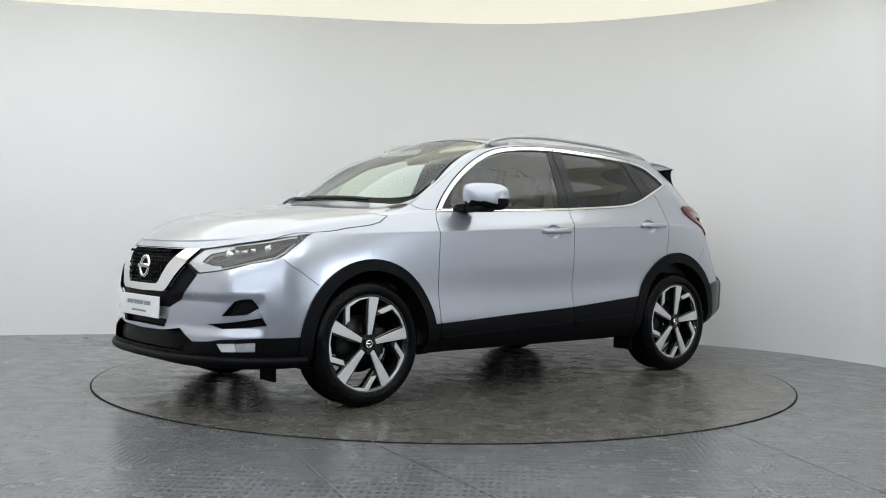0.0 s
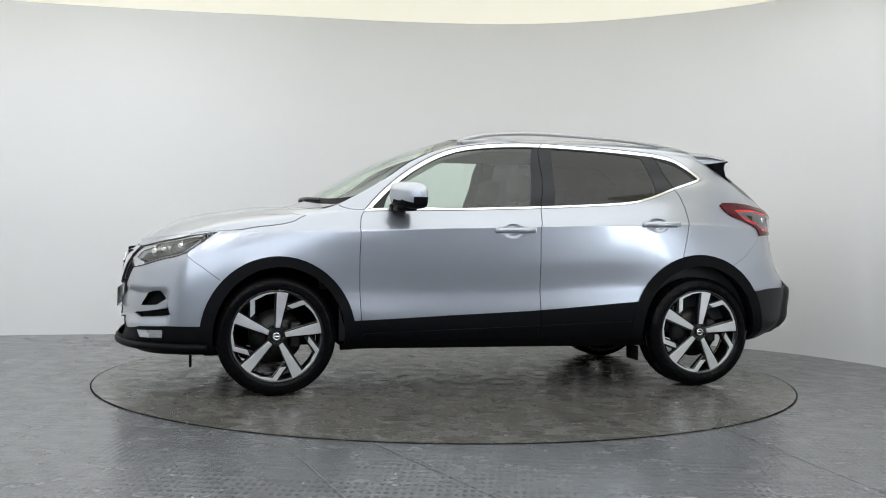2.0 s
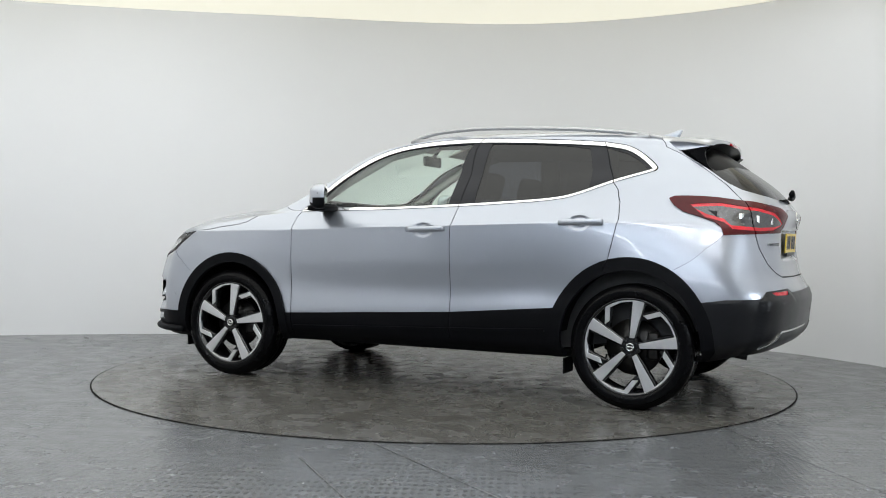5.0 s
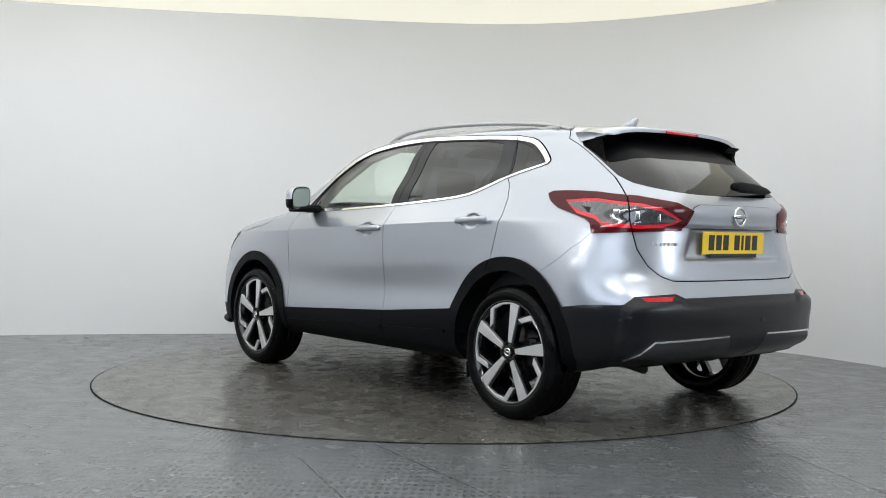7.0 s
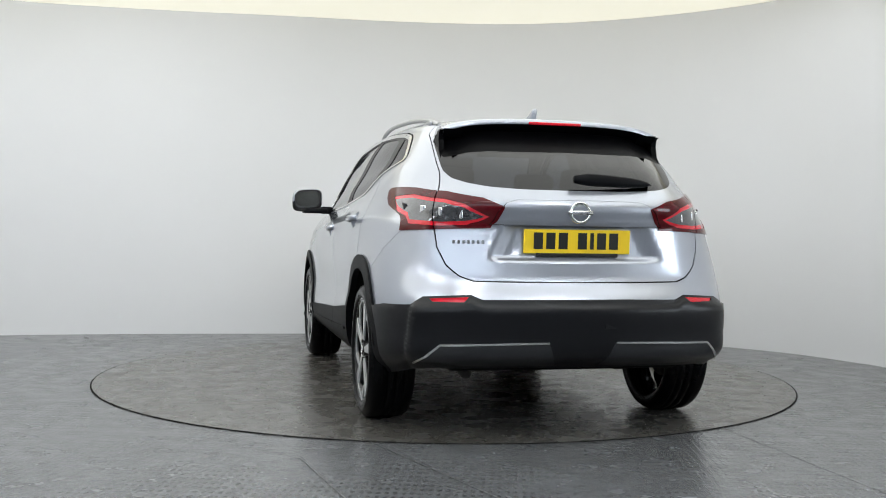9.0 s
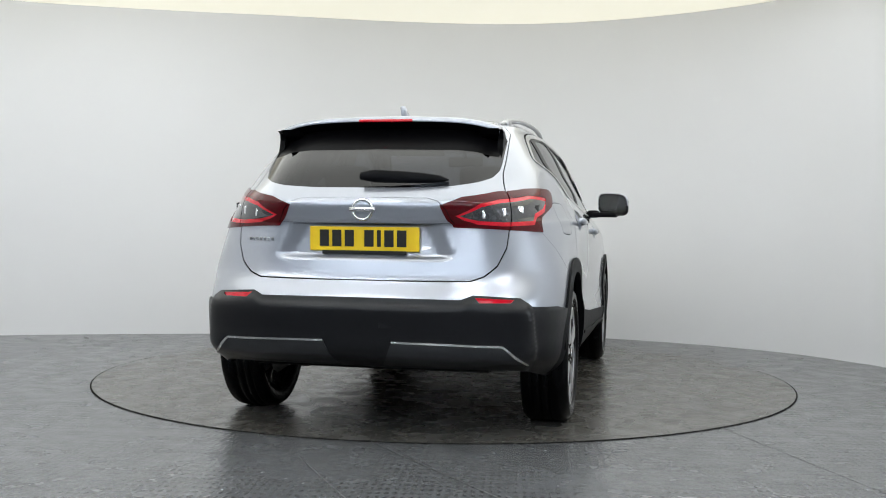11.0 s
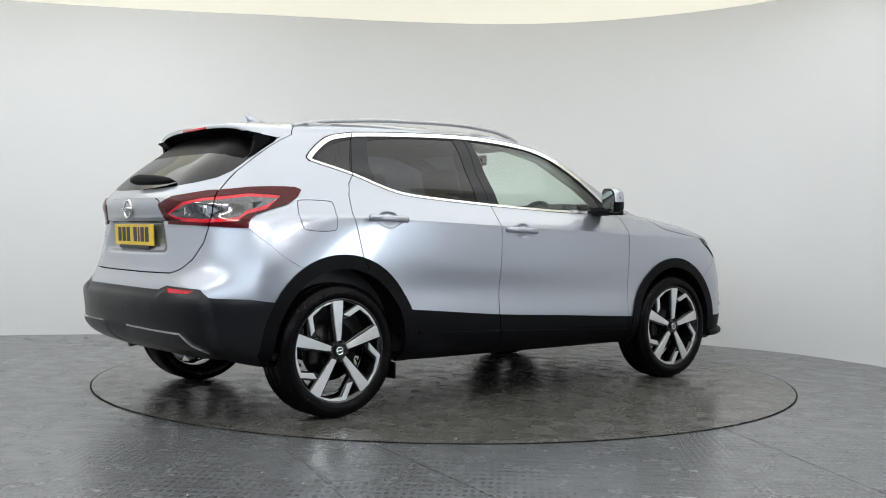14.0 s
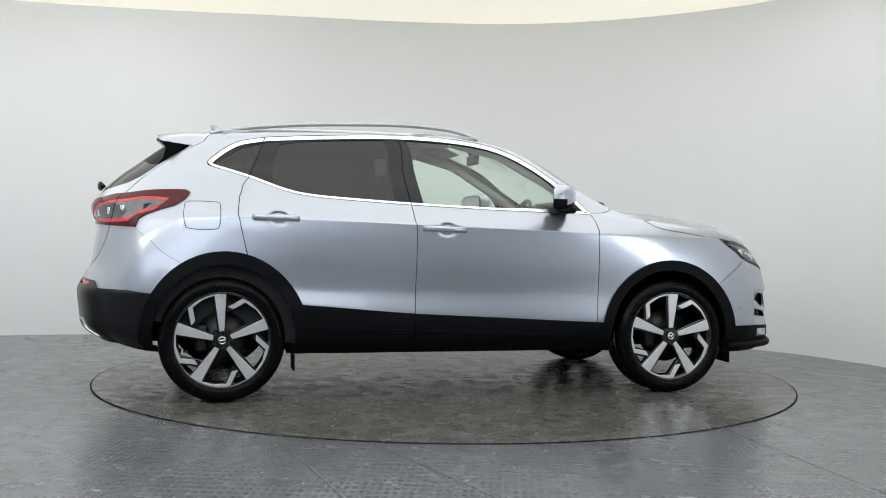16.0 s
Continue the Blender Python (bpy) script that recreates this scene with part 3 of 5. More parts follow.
def body_regions(right):
    """Every outline on the half body, the strongest first."""
    r = []
    S = shape
    door_f = S("S", (0.818, 1.063), (0.842, 1.02), (0.851, 0.97), (0.852, 0.80), (0.849, 0.60), (0.839, 0.431), (0.835, 0.30))
    door_b = S("S", (-0.345, 1.512), (-0.31, 1.30), (-0.273, 1.101), (-0.252, 0.99), (-0.249, 0.898), (-0.252, 0.65), (-0.256, 0.461), (-0.256, 0.33))
    door_r = S("S", (-1.092, 1.476), (-1.14, 1.35), (-1.187, 1.236), (-1.222, 1.19), (-1.238, 1.13), (-1.243, 1.05), (-1.228, 0.962), (-1.197, 0.827), (-1.17, 0.75))
    hood = S("S", ("F", 0, 0.845), ("F", 0.25, 0.845), ("F", 0.465, 0.846), ("D", 0.956, 0.874), ("D", 0.766, 0.903), (1.641, 0.939), (1.45, 0.962), (1.289, 0.983), (1.225, 1.0), (1.16, 1.034), ("T", 1.06, 0.715), ("T", 1.03, 0.66))
    tail = S("R", (0, 0.727), (0.30, 0.727), (0.496, 0.730), (0.555, 0.751), (0.61, 0.80), (0.645, 0.88), (0.652, 0.961), (0.622, 1.134), (0.592, 1.235))
    hatch_top = S("R", (0.592, 1.235), (0.591, 1.318), (0.582, 1.40), (0.573, 1.445), ("T", -1.40, 0.53), ("T", -1.36, 0.45))
    for n, p, w in (("gap_door", door_f, 0.0045), ("gap_door", door_b, 0.0045), ("gap_door", door_r, 0.0045), ("gap_hood", hood, 0.005),
                    ("gap_tail", tail, 0.007), ("gap_tail", hatch_top, 0.005),
                    ("gap_trim", S("R", (0, 0.986), (0.30, 0.986), (0.419, 0.986), (0.385, 1.045), (0.345, 1.085), (0.295, 1.099), (0, 1.101)), 0.004),
                    ("gap_bumper", S("D", (0.708, 0.802), ("S", 1.74, 0.735), ("S", 1.64, 0.66)), 0.003),
                    ("gap_bumper", S("E", (-0.711, 0.952), ("S", -1.70, 0.875), ("S", -1.55, 0.765)), 0.002),
                    ("gap_bumper", S("S", (0.818, 1.075), ("T", 0.83, 0.70), ("T", 0.85, 0.63)), 0.004)):
        r.append((n + "_%d" % sum(q[0].startswith(n) for q in r), strip(p, w)))
    if right:
        f = loop_curve([(-1.534, 1.02), (-1.53, 1.085), (-1.515, 1.098), (-1.435, 1.1), (-1.355, 1.096), (-1.34, 1.08), (-1.337, 1.02), (-1.343, 0.965), (-1.36, 0.948), (-1.435, 0.944), (-1.505, 0.95), (-1.525, 0.965)], 2)
        f = S("S", *[tuple(q) for q in f])
        r.append(("gap_fuel", strip(np.concatenate([f, f[:1]]), 0.004)))
        r.append(("fuel_door", f))
    # wheel openings and the black lips round them
    r.append(("hole_front", S("S", *ring(1.305, 0.335, 0.375, 0.402))))
    r.append(("hole_rear", S("S", *ring(-1.312, 0.345, 0.385, 0.412))))
    r.append(("arch_front", S("S", *ring(1.312, 0.335, 0.44, 0.463))))
    r.append(("arch_rear", S("S", *ring(-1.31, 0.345, 0.455, 0.483))))
    # side windows
    r.append(("front_glass", S("S", (0.70, 1.088), (0.66, 1.178), (0.56, 1.265), (0.45, 1.345), (0.31, 1.413), (0.159, 1.454), (0.0, 1.474), (-0.15, 1.482), (-0.283, 1.485), (-0.24, 1.30), (-0.20, 1.113), (0.25, 1.096))))
    r.append(("rear_glass", S("S", (-0.405, 1.484), (-0.646, 1.477), (-0.872, 1.461), (-1.01, 1.442), (-1.052, 1.31), (-1.05, 1.21), (-0.96, 1.174), (-0.88, 1.156), (-0.76, 1.143), (-0.365, 1.122))))
    r.append(("quarter_glass", S("S", (-1.105, 1.446), (-1.235, 1.408), (-1.32, 1.355), (-1.36, 1.318), (-1.355, 1.305), (-1.188, 1.255))))
    r.append(("window_pillar", S("S", *inset(WINDOW_LINE, 0.012, 0.022))))
    r.append(("window_chrome", S("S", *WINDOW_LINE)))
    r.append(("window_seal", S("S", *inset(WINDOW_LINE, -0.001, -0.007))))
    # lamps
    r.append(("drl", strip(S("D", (1.15, 0.727), (1.03, 0.742), (0.87, 0.780), (0.745, 0.806), (0.70, 0.835), (0.655, 0.88)), 0.013)))
    r.append(("drl", strip(S("D", (1.155, 0.834), (0.95, 0.863), (0.76, 0.892), (0.65, 0.911)), 0.015)))
    r.append(("drl", S("D", (1.232, 0.770), (1.159, 0.835), (0.97, 0.864), (0.97, 0.842), (1.10, 0.814), (1.138, 0.776), (1.08, 0.760), (1.02, 0.764), (1.025, 0.742), (1.155, 0.722))))
    r.append(("headlight", S("D", (1.242, 0.768), (1.162, 0.840), (1.06, 0.856), (0.956, 0.869), (0.766, 0.899), (0.66, 0.917), (0.585, 0.931), (0.630, 0.886), (0.709, 0.808), (0.78, 0.788), (0.865, 0.771), (1.032, 0.733), (1.161, 0.715), (1.224, 0.751))))
    clear_line = [(-1.128, 1.02), (-1.041, 1.062), (-0.939, 1.082), (-0.742, 1.106), (-0.600, 1.10), (-0.654, 1.064), (-0.737, 1.037), (-0.765, 1.003), (-0.939, 0.995), (-1.049, 1.002)]
    r.append(("tail_clear", S("E", *clear_line)))
    tail_line = [(-1.206, 1.067), (-1.119, 1.103), (-0.935, 1.133), (-0.748, 1.153), (-0.60, 1.161), (-0.535, 1.160), (-0.508, 1.147), (-0.519, 1.109), (-0.554, 1.075), (-0.631, 1.045), (-0.685, 1.022), (-0.706, 0.996), (-0.711, 0.952), (-0.939, 0.961), (-1.142, 0.968), (-1.167, 0.999)]
    r.append(("tail_bar", S("E", *inset(clear_line, -0.019, -0.016))))
    r.append(("tail_red", S("E", *tail_line)))
    # nose
    r.append(("grille_chrome", S("F", (0, 0.650), (0.165, 0.650), (0.19, 0.662), (0.325, 0.838), (0.462, 0.838), (0.28, 0.632), (0.25, 0.615), (0, 0.610))))
    r.append(("grille", S("F", (0, 0.650), (0.165, 0.650), (0.19, 0.662), (0.325, 0.838), (0, 0.838))))
    r.append(("grille_side", S("F", (0, 0.615), (0.25, 0.612), (0.29, 0.64), (0.465, 0.842), ("D", 1.165, 0.840), ("D", 1.245, 0.768), ("D", 1.165, 0.712), (0.385, 0.578), (0.30, 0.535), (0, 0.535))))
    r.append(("intake_centre", S("F", (0, 0.470), (0.275, 0.470), (0.255, 0.428), (0, 0.430))))
    r.append(("slot_upper", S("D", (1.007, 0.506), (0.94, 0.582), (0.90, 0.592), (0.853, 0.595), (0.815, 0.55), (0.875, 0.515))))
    r.append(("slot_blade", S("D", (1.109, 0.474), (1.01, 0.505), (0.875, 0.513), (0.813, 0.549), (0.797, 0.504), (1.02, 0.468))))
    r.append(("slot_lower", S("D", (1.09, 0.462), (1.02, 0.468), (0.797, 0.500), (0.772, 0.463), (1.006, 0.440))))
    r.append(("fog_strip", S("D", (1.031, 0.366), (0.937, 0.370), (0.925, 0.326), (1.004, 0.325))))
    r.append(("fog_lamp", S("D", (1.031, 0.366), (0.829, 0.375), (0.832, 0.327), (1.004, 0.325))))
    r.append(("intake_low", S("F", (0, 0.405), (0.26, 0.412), (0.386, 0.425), (0.48, 0.370), (0.44, 0.318), (0, 0.318))))
    # windscreen, roof and tail glass
    r.append(("windscreen", S("T", (1.065, 0), (1.045, 0.28), (0.985, 0.47), (0.90, 0.585), (0.82, 0.632), (0.665, 0.625), (0.44, 0.568), (0.26, 0.52), (0.13, 0.475), (0.165, 0.3), (0.18, 0))))
    r.append(("cowl", S("T", (1.125, 0), (1.11, 0.28), (1.055, 0.47), (1.0, 0.57), (0.94, 0.64), (0.84, 0.66), (0.70, 0.64), (0.82, 0.55), (0.95, 0))))
    r.append(("screen_edge", S("T", (0.20, 0), (0.18, 0.3), (0.15, 0.47), (0.28, 0.535), (0.46, 0.585), (0.68, 0.645), (0.70, 0.64), (0.60, 0.585), (0.11, 0.46), (0.14, 0))))
    r.append(("roof_glass", S("T", (0.12, 0), (0.09, 0.28), (0.055, 0.42), (-0.1, 0.45), (-0.6, 0.46), (-1.0, 0.45), (-1.1, 0.43), (-1.13, 0))))
    r.append(("hatch_frit", S("R", (0, 1.340), (0.36, 1.338), (0.46, 1.330), (0.56, 1.308), (0.575, 1.40), (0.54, 1.455), (0, 1.475))))
    r.append(("hatch_glass", S("R", (0, 1.147), (0.25, 1.149), (0.40, 1.158), (0.50, 1.178), (0.555, 1.203), (0.578, 1.24), (0.580, 1.318), (0.575, 1.40), (0.54, 1.455), (0, 1.475))))
    # rear reflectors, trims and the black lower body
    r.append(("reflector", S("R", (0.525, 0.658), (0.69, 0.650), (0.675, 0.631), (0.545, 0.634))))
    r.append(("trim_edge", strip(S("R", (0.16, 0.457), (0.40, 0.453), (0.645, 0.447), (0.70, 0.402), (0.742, 0.370)), 0.009)))
    r.append(("rear_trim", S("R", (0.16, 0.457), (0.645, 0.447), (0.70, 0.402), (0.742, 0.370), (0.64, 0.375), (0.54, 0.358), (0.10, 0.353))))
    top = S("F", (0, 0.405), (0.26, 0.412), (0.386, 0.428), (0.498, 0.368), (0.60, 0.375), ("D", 1.0, 0.388), ("D", 0.80, 0.398), ("S", 1.777, 0.40), ("S", 1.5, 0.40), ("S", 0.95, 0.426), ("S", 0.84, 0.431),
            ("S", 0.3, 0.458), ("S", -0.256, 0.485), ("S", -0.857, 0.533), ("S", -1.3, 0.57), ("S", -1.70, 0.598), ("E", -0.68, 0.614), ("R", 0.757, 0.618), ("R", 0.715, 0.657), ("R", 0.515, 0.669), ("R", 0.465, 0.648), ("R", 0.2, 0.650), ("R", 0, 0.650))
    low = np.concatenate([dense(top, 0.12, False), [(NU, 0), (0, 0)]])
    low[0, 0], low[len(low) - 3, 0] = 0, NU
    edge = low[:-2]

    def cut(u0, u1):
        """The black band between two places along the body."""
        us = np.unique(np.concatenate([[u0, u1], edge[(edge[:, 0] > u0) & (edge[:, 0] < u1), 0]]))
        return np.concatenate([np.stack([us, np.interp(us, edge[:, 0], edge[:, 1])], 1), [(u1, 0), (u0, 0)]])

    r.append(("ledge_front", strip(S("S", (0.822, 0.350), (0.3, 0.368), (-0.246, 0.386)), 0.016)))
    r.append(("ledge_rear", strip(S("S", (-0.266, 0.387), (-0.6, 0.399), (-0.842, 0.410)), 0.016)))
    for n, u0, u1 in (("lower_front", 0, 5.4), ("lower_wing", 5.4, 6.03), ("lower_sill_front", 6.03, 7.99), ("lower_sill_rear", 7.99, 10.45), ("lower_rear", 10.45, NU)):
        r.append((n, cut(u0, u1)))
    # painted panels
    r.append(("bonnet", np.concatenate([dense(hood, 0.12, False), dense(S("T", (1.03, 0.66), (1.055, 0.47), (1.11, 0.28), (1.125, 0)), 0.12, False)])))
    r.append(("front_door", np.concatenate([dense(door_f, 0.2, False), dense(door_b[::-1], 0.2, False)])))
    r.append(("rear_door", np.concatenate([dense(door_b, 0.2, False), S("S", (-0.9, 0.33)), dense(door_r[::-1], 0.2, False)])))
    r.append(("front_bumper", np.concatenate([S("F", (0, 0.845), (0.465, 0.846)), S("D", (1.04, 0.73), (0.708, 0.802), ("S", 1.74, 0.735), ("S", 1.64, 0.66), ("S", 1.5, 0.5), ("S", 1.5, 0.3)), [(4.6, 0), (0, 0)]])))
    r.append(("tailgate_trim", S("R", (0, 0.986), (0.30, 0.986), (0.419, 0.986), (0.385, 1.045), (0.345, 1.085), (0.295, 1.099), (0, 1.101))))
    r.append(("tailgate", np.concatenate([dense(tail, 0.12, False), dense(hatch_top, 0.12, False), S("T", (-1.36, 0.2), (-1.36, 0))])))
    r.append(("rear_bumper", np.concatenate([S("R", (0, 0.727), (0.496, 0.730), (0.61, 0.80), (0.652, 0.955)), S("E", (-0.711, 0.952), ("S", -1.70, 0.875), ("S", -1.55, 0.765), ("S", -1.5, 0.5)), [(10.8, 0), (NU, 0)]])))
    r.append(("shell", np.array([(0, 0), (NU, 0), (NU, NV), (0, NV)], float)))
    return r


SHELLS = {1: Shell(body_regions(False)), -1: Shell(body_regions(True))}


def pan(name, regions, mat, sides=(1, -1), parent=None, **kw):
    if isinstance(regions, str):
        regions = (regions,)
    return panel(name, regions, mat, parent or car, SHELLS, sides, **kw)


# painted panels
body = pan("body_shell", "shell", SILVER, label="silver painted roof, pillars, wings and rear quarters")
bonnet = pan("bonnet", "bonnet", SILVER)
bumper_f = pan("front_bumper", "front_bumper", SILVER)
tailgate = pan("tailgate", "tailgate", SILVER)
pan("trim_panel", "tailgate_trim", SILVER, parent=tailgate, off=0.004)
bumper_r = pan("rear_bumper", "rear_bumper", SILVER)
DOORS = {}
for s in (1, -1):
    for n in ("front_door", "rear_door"):
        DOORS[n, s] = pan(n, n, SILVER, (s,))
pan("fuel_flap", "fuel_door", SILVER, (-1,))
# dark bottoms of the shut lines
for n in ("gap_hood_0", "gap_tail_0", "gap_trim_0"):
    pan("shut_line", n, SEAM, off=-0.005, depth=0, label="black shut line between the panels")
for n in ("gap_door_0", "gap_door_1", "gap_door_2", "gap_tail_1", "gap_bumper_0", "gap_bumper_1", "gap_bumper_2"):
    for s in (1, -1):
        pan("shut_line", n, SEAM, (s,), off=-0.005, depth=0, label="black shut line between the panels")
pan("shut_line", "gap_fuel", SEAM, (-1,), off=-0.005, depth=0, label="black shut line round the fuel flap")
# black plastic
pan("lower_grille_frame", "lower_front", BLACK, off=0.004, label="black plastic lower front apron", parent=bumper_f)
pan("lower_bumper", "lower_rear", BUMPER, off=0.016, depth=0.02, lift=lambda p, n: 0.003 + 0.011 * (1 - ramp(0.598, 0.632, p[:, 2] - 0.03 * ramp(0.46, 0.52, np.abs(p[:, 1])) * (p[:, 0] < -1.9))), label="black plastic lower rear bumper", parent=bumper_r)
for s in (1, -1):
    pan("wheel_arch", "arch_front", BLACK, (s,), off=0.012, depth=0.03, label="black plastic wheel arch lip")
    pan("wheel_arch", "arch_rear", BLACK, (s,), off=0.012, depth=0.03, label="black plastic wheel arch lip")
    pan("sill_cladding", "lower_sill_front", BLACK, (s,), off=0.008, label="black plastic sill cladding", parent=DOORS["front_door", s])
    pan("sill_cladding", "lower_sill_rear", BLACK, (s,), off=0.008, label="black plastic sill cladding", parent=DOORS["rear_door", s])
    pan("sill_ledge", "ledge_front", BLACK, (s,), off=0.018, depth=0.014, label="raised moulding along the sill", parent=DOORS["front_door", s])
    pan("sill_ledge", "ledge_rear", BLACK, (s,), off=0.018, depth=0.014, label="raised moulding along the sill", parent=DOORS["rear_door", s])
    pan("wing_cladding", "lower_wing", BLACK, (s,), off=0.008, label="black plastic cladding behind the front wheel")
    pan("window_frame", "window_pillar", PILLAR, (s,), off=-0.003, label="gloss black window pillars")
    pan("window_trim", "window_chrome", CHROME, (s,), off=0.004, label="bright chrome window surround")
    pan("window_seal", "window_seal", SEAM, (s,), off=-0.002, label="thin black rubber seal")
    pan("window", "front_glass", GLASS, (s,), off=-0.006, depth=0, parent=DOORS["front_door", s], label="clear greenish door window")
    pan("window", "rear_glass", PRIVACY, (s,), off=-0.006, depth=0, parent=DOORS["rear_door", s], label="dark tinted rear door window")
    pan("quarter_window", "quarter_glass", PRIVACY, (s,), off=-0.006, depth=0, label="dark tinted quarter window")
pan("windscreen", ("windscreen",), GLASS, depth=0, label="clear windscreen")
pan("cowl", ("cowl", "screen_edge"), BLACK, off=-0.004, label="black scuttle panel")
pan("roof_panel", "roof_glass", ROOFGLASS, off=0.0, label="dark glass panoramic roof")
pan("rear_screen", ("hatch_glass",), PRIVACY, depth=0, parent=tailgate, label="dark tinted tailgate window")
pan("screen_border", ("hatch_frit",), NEARBLACK, parent=tailgate, label="gloss black window border")
LAMPS = {}
# nose
pan("grille", "grille", BLACK, off=-0.04, depth=-0.045, parent=bumper_f, label="black mesh grille")
pan("grille_trim", "grille_chrome", CHROME, off=0.012, depth=0.05, parent=bumper_f, label="chrome V-shaped grille trim")
pan("grille_side", "grille_side", BLACK, off=-0.012, depth=-0.015, parent=bumper_f)
for n in ("intake_centre", "intake_low"):
    pan("air_intake", n, NEARBLACK, off=-0.03, depth=-0.035, parent=bumper_f, label="black lower air intake")
for s in (1, -1):
    pan("bumper_slot", "slot_upper", BLACK, (s,), off=-0.025, depth=-0.03, parent=bumper_f)
    pan("bumper_slot", "slot_lower", BLACK, (s,), off=-0.025, depth=-0.03, parent=bumper_f)
    pan("bumper_blade", "slot_blade", SILVER, (s,), off=0.008, depth=0.03, parent=bumper_f)
    LAMPS["front", s] = lamp = pan("headlight", ("headlight", "drl"), LENS, (s,), off=0.002, depth=0, label="clear headlight with bright running light")
    pan("lamp_housing", "headlight", LAMPBLACK, (s,), off=-0.03, depth=-0.034, parent=lamp)
    pan("running_light", "drl", DRL, (s,), off=-0.005, depth=0.02, parent=lamp, label="white boomerang running light")
    pan("fog_lamp", "fog_lamp", FOG, (s,), off=-0.003, depth=0.01, parent=bumper_f, label="clear fog lamp")
    pan("fog_strip", "fog_strip", DRL, (s,), off=0.0, depth=0.01, parent=bumper_f, label="white lamp beside the fog lamp")
    LAMPS["rear", s] = tl = pan("tail_light", "tail_red", DARKRED, (s,), off=0.008, depth=0.02, label="red tail light with clear centre")
    pan("light_bar", "tail_bar", RED, (s,), off=0.006, depth=0.01, parent=tl, label="bright red inner light bar")
    pan("lens", "tail_clear", SMOKE, (s,), off=0.006, depth=0.012, parent=tl, label="smoked clear lens")
    pan("reflector", "reflector", RED, (s,), off=0.003, parent=bumper_r, label="red bumper reflector")
    pan("skid_trim", "rear_trim", GREYTRIM, (s,), off=0.017, depth=0.03, parent=bumper_r, label="grey skid trim")
    pan("trim_edge", "trim_edge", CHROME, (s,), off=0.021, depth=0.03, parent=bumper_r, label="bright trim edge")


# ---- solid parts of the car ----
def box(bm, cx, cy, cz, sx, sy, sz, bevel=0.01, rot=None, segs=2):
    m = pose(cx, cy, cz) @ (rot or Matrix()) @ Matrix.Diagonal((sx, sy, sz, 1))
    r = bmesh.ops.create_cube(bm, size=1, matrix=m)
    if bevel:
        ed = list({e for v in r["verts"] for e in v.link_edges})
        bmesh.ops.bevel(bm, geom=ed, offset=bevel, segments=segs, profile=0.6, affect="EDGES")


def tube(bm, path, rx, rz=None, n=10):
    """A bar swept along a path; its section is an ellipse."""
    rz = rz or rx
    path = [Vector(p) for p in path]
    rows = []
    for k, p in enumerate(path):
        t = (path[min(k + 1, len(path) - 1)] - path[max(k - 1, 0)]).normalized()
        side = t.cross(Vector((0, 0, 1)))
        side = side.normalized() if side.length > 1e-4 else Vector((0, 1, 0))
        up = side.cross(t)
        rows.append([bm.verts.new(p + side * rx * math.cos(a) + up * rz * math.sin(a)) for a in (2 * math.pi * j / n for j in range(n))])
    for a, b in zip(rows, rows[1:]):
        for j in range(n):
            bm.faces.new((a[j], a[(j + 1) % n], b[(j + 1) % n], b[j]))
    bm.faces.new(rows[0][::-1])
    bm.faces.new(rows[-1])


def revolve(bm, prof, n=64, m=None):
    """A ring of a profile of (radius, y) turned about the y axis."""
    m = m or Matrix()
    rows = []
    for k in range(n):
        a = 2 * math.pi * k / n
        rows.append([bm.verts.new(m @ Vector((r * math.cos(a), y, r * math.sin(a)))) for r, y in prof])
    for k in range(n):
        a, b = rows[k], rows[(k + 1) % n]
        for j in range(len(prof) - 1):
            bm.faces.new((a[j], b[j], b[j + 1], a[j + 1]))


def prism(bm, outline, y0, y1, bevel=0.0, m=None):
    """A flat outline of (x, z) points given thickness along y."""
    m = m or Matrix()
    lo = [bm.verts.new(m @ Vector((x, y0, z))) for x, z in outline]
    hi = [bm.verts.new(m @ Vector((x, y1, z))) for x, z in outline]
    fs = [bm.faces.new(lo), bm.faces.new(hi[::-1])]
    k = len(outline)
    for i in range(k):
        fs.append(bm.faces.new((lo[i], hi[i], hi[(i + 1) % k], lo[(i + 1) % k])))
    bmesh.ops.recalc_face_normals(bm, faces=fs)
    if bevel:
        bmesh.ops.bevel(bm, geom=[e for e in fs[1].edges], offset=bevel, segments=1, affect="EDGES")


TYRE_R, RIM_R = 0.342, 0.262
WHEEL_X = 1.323


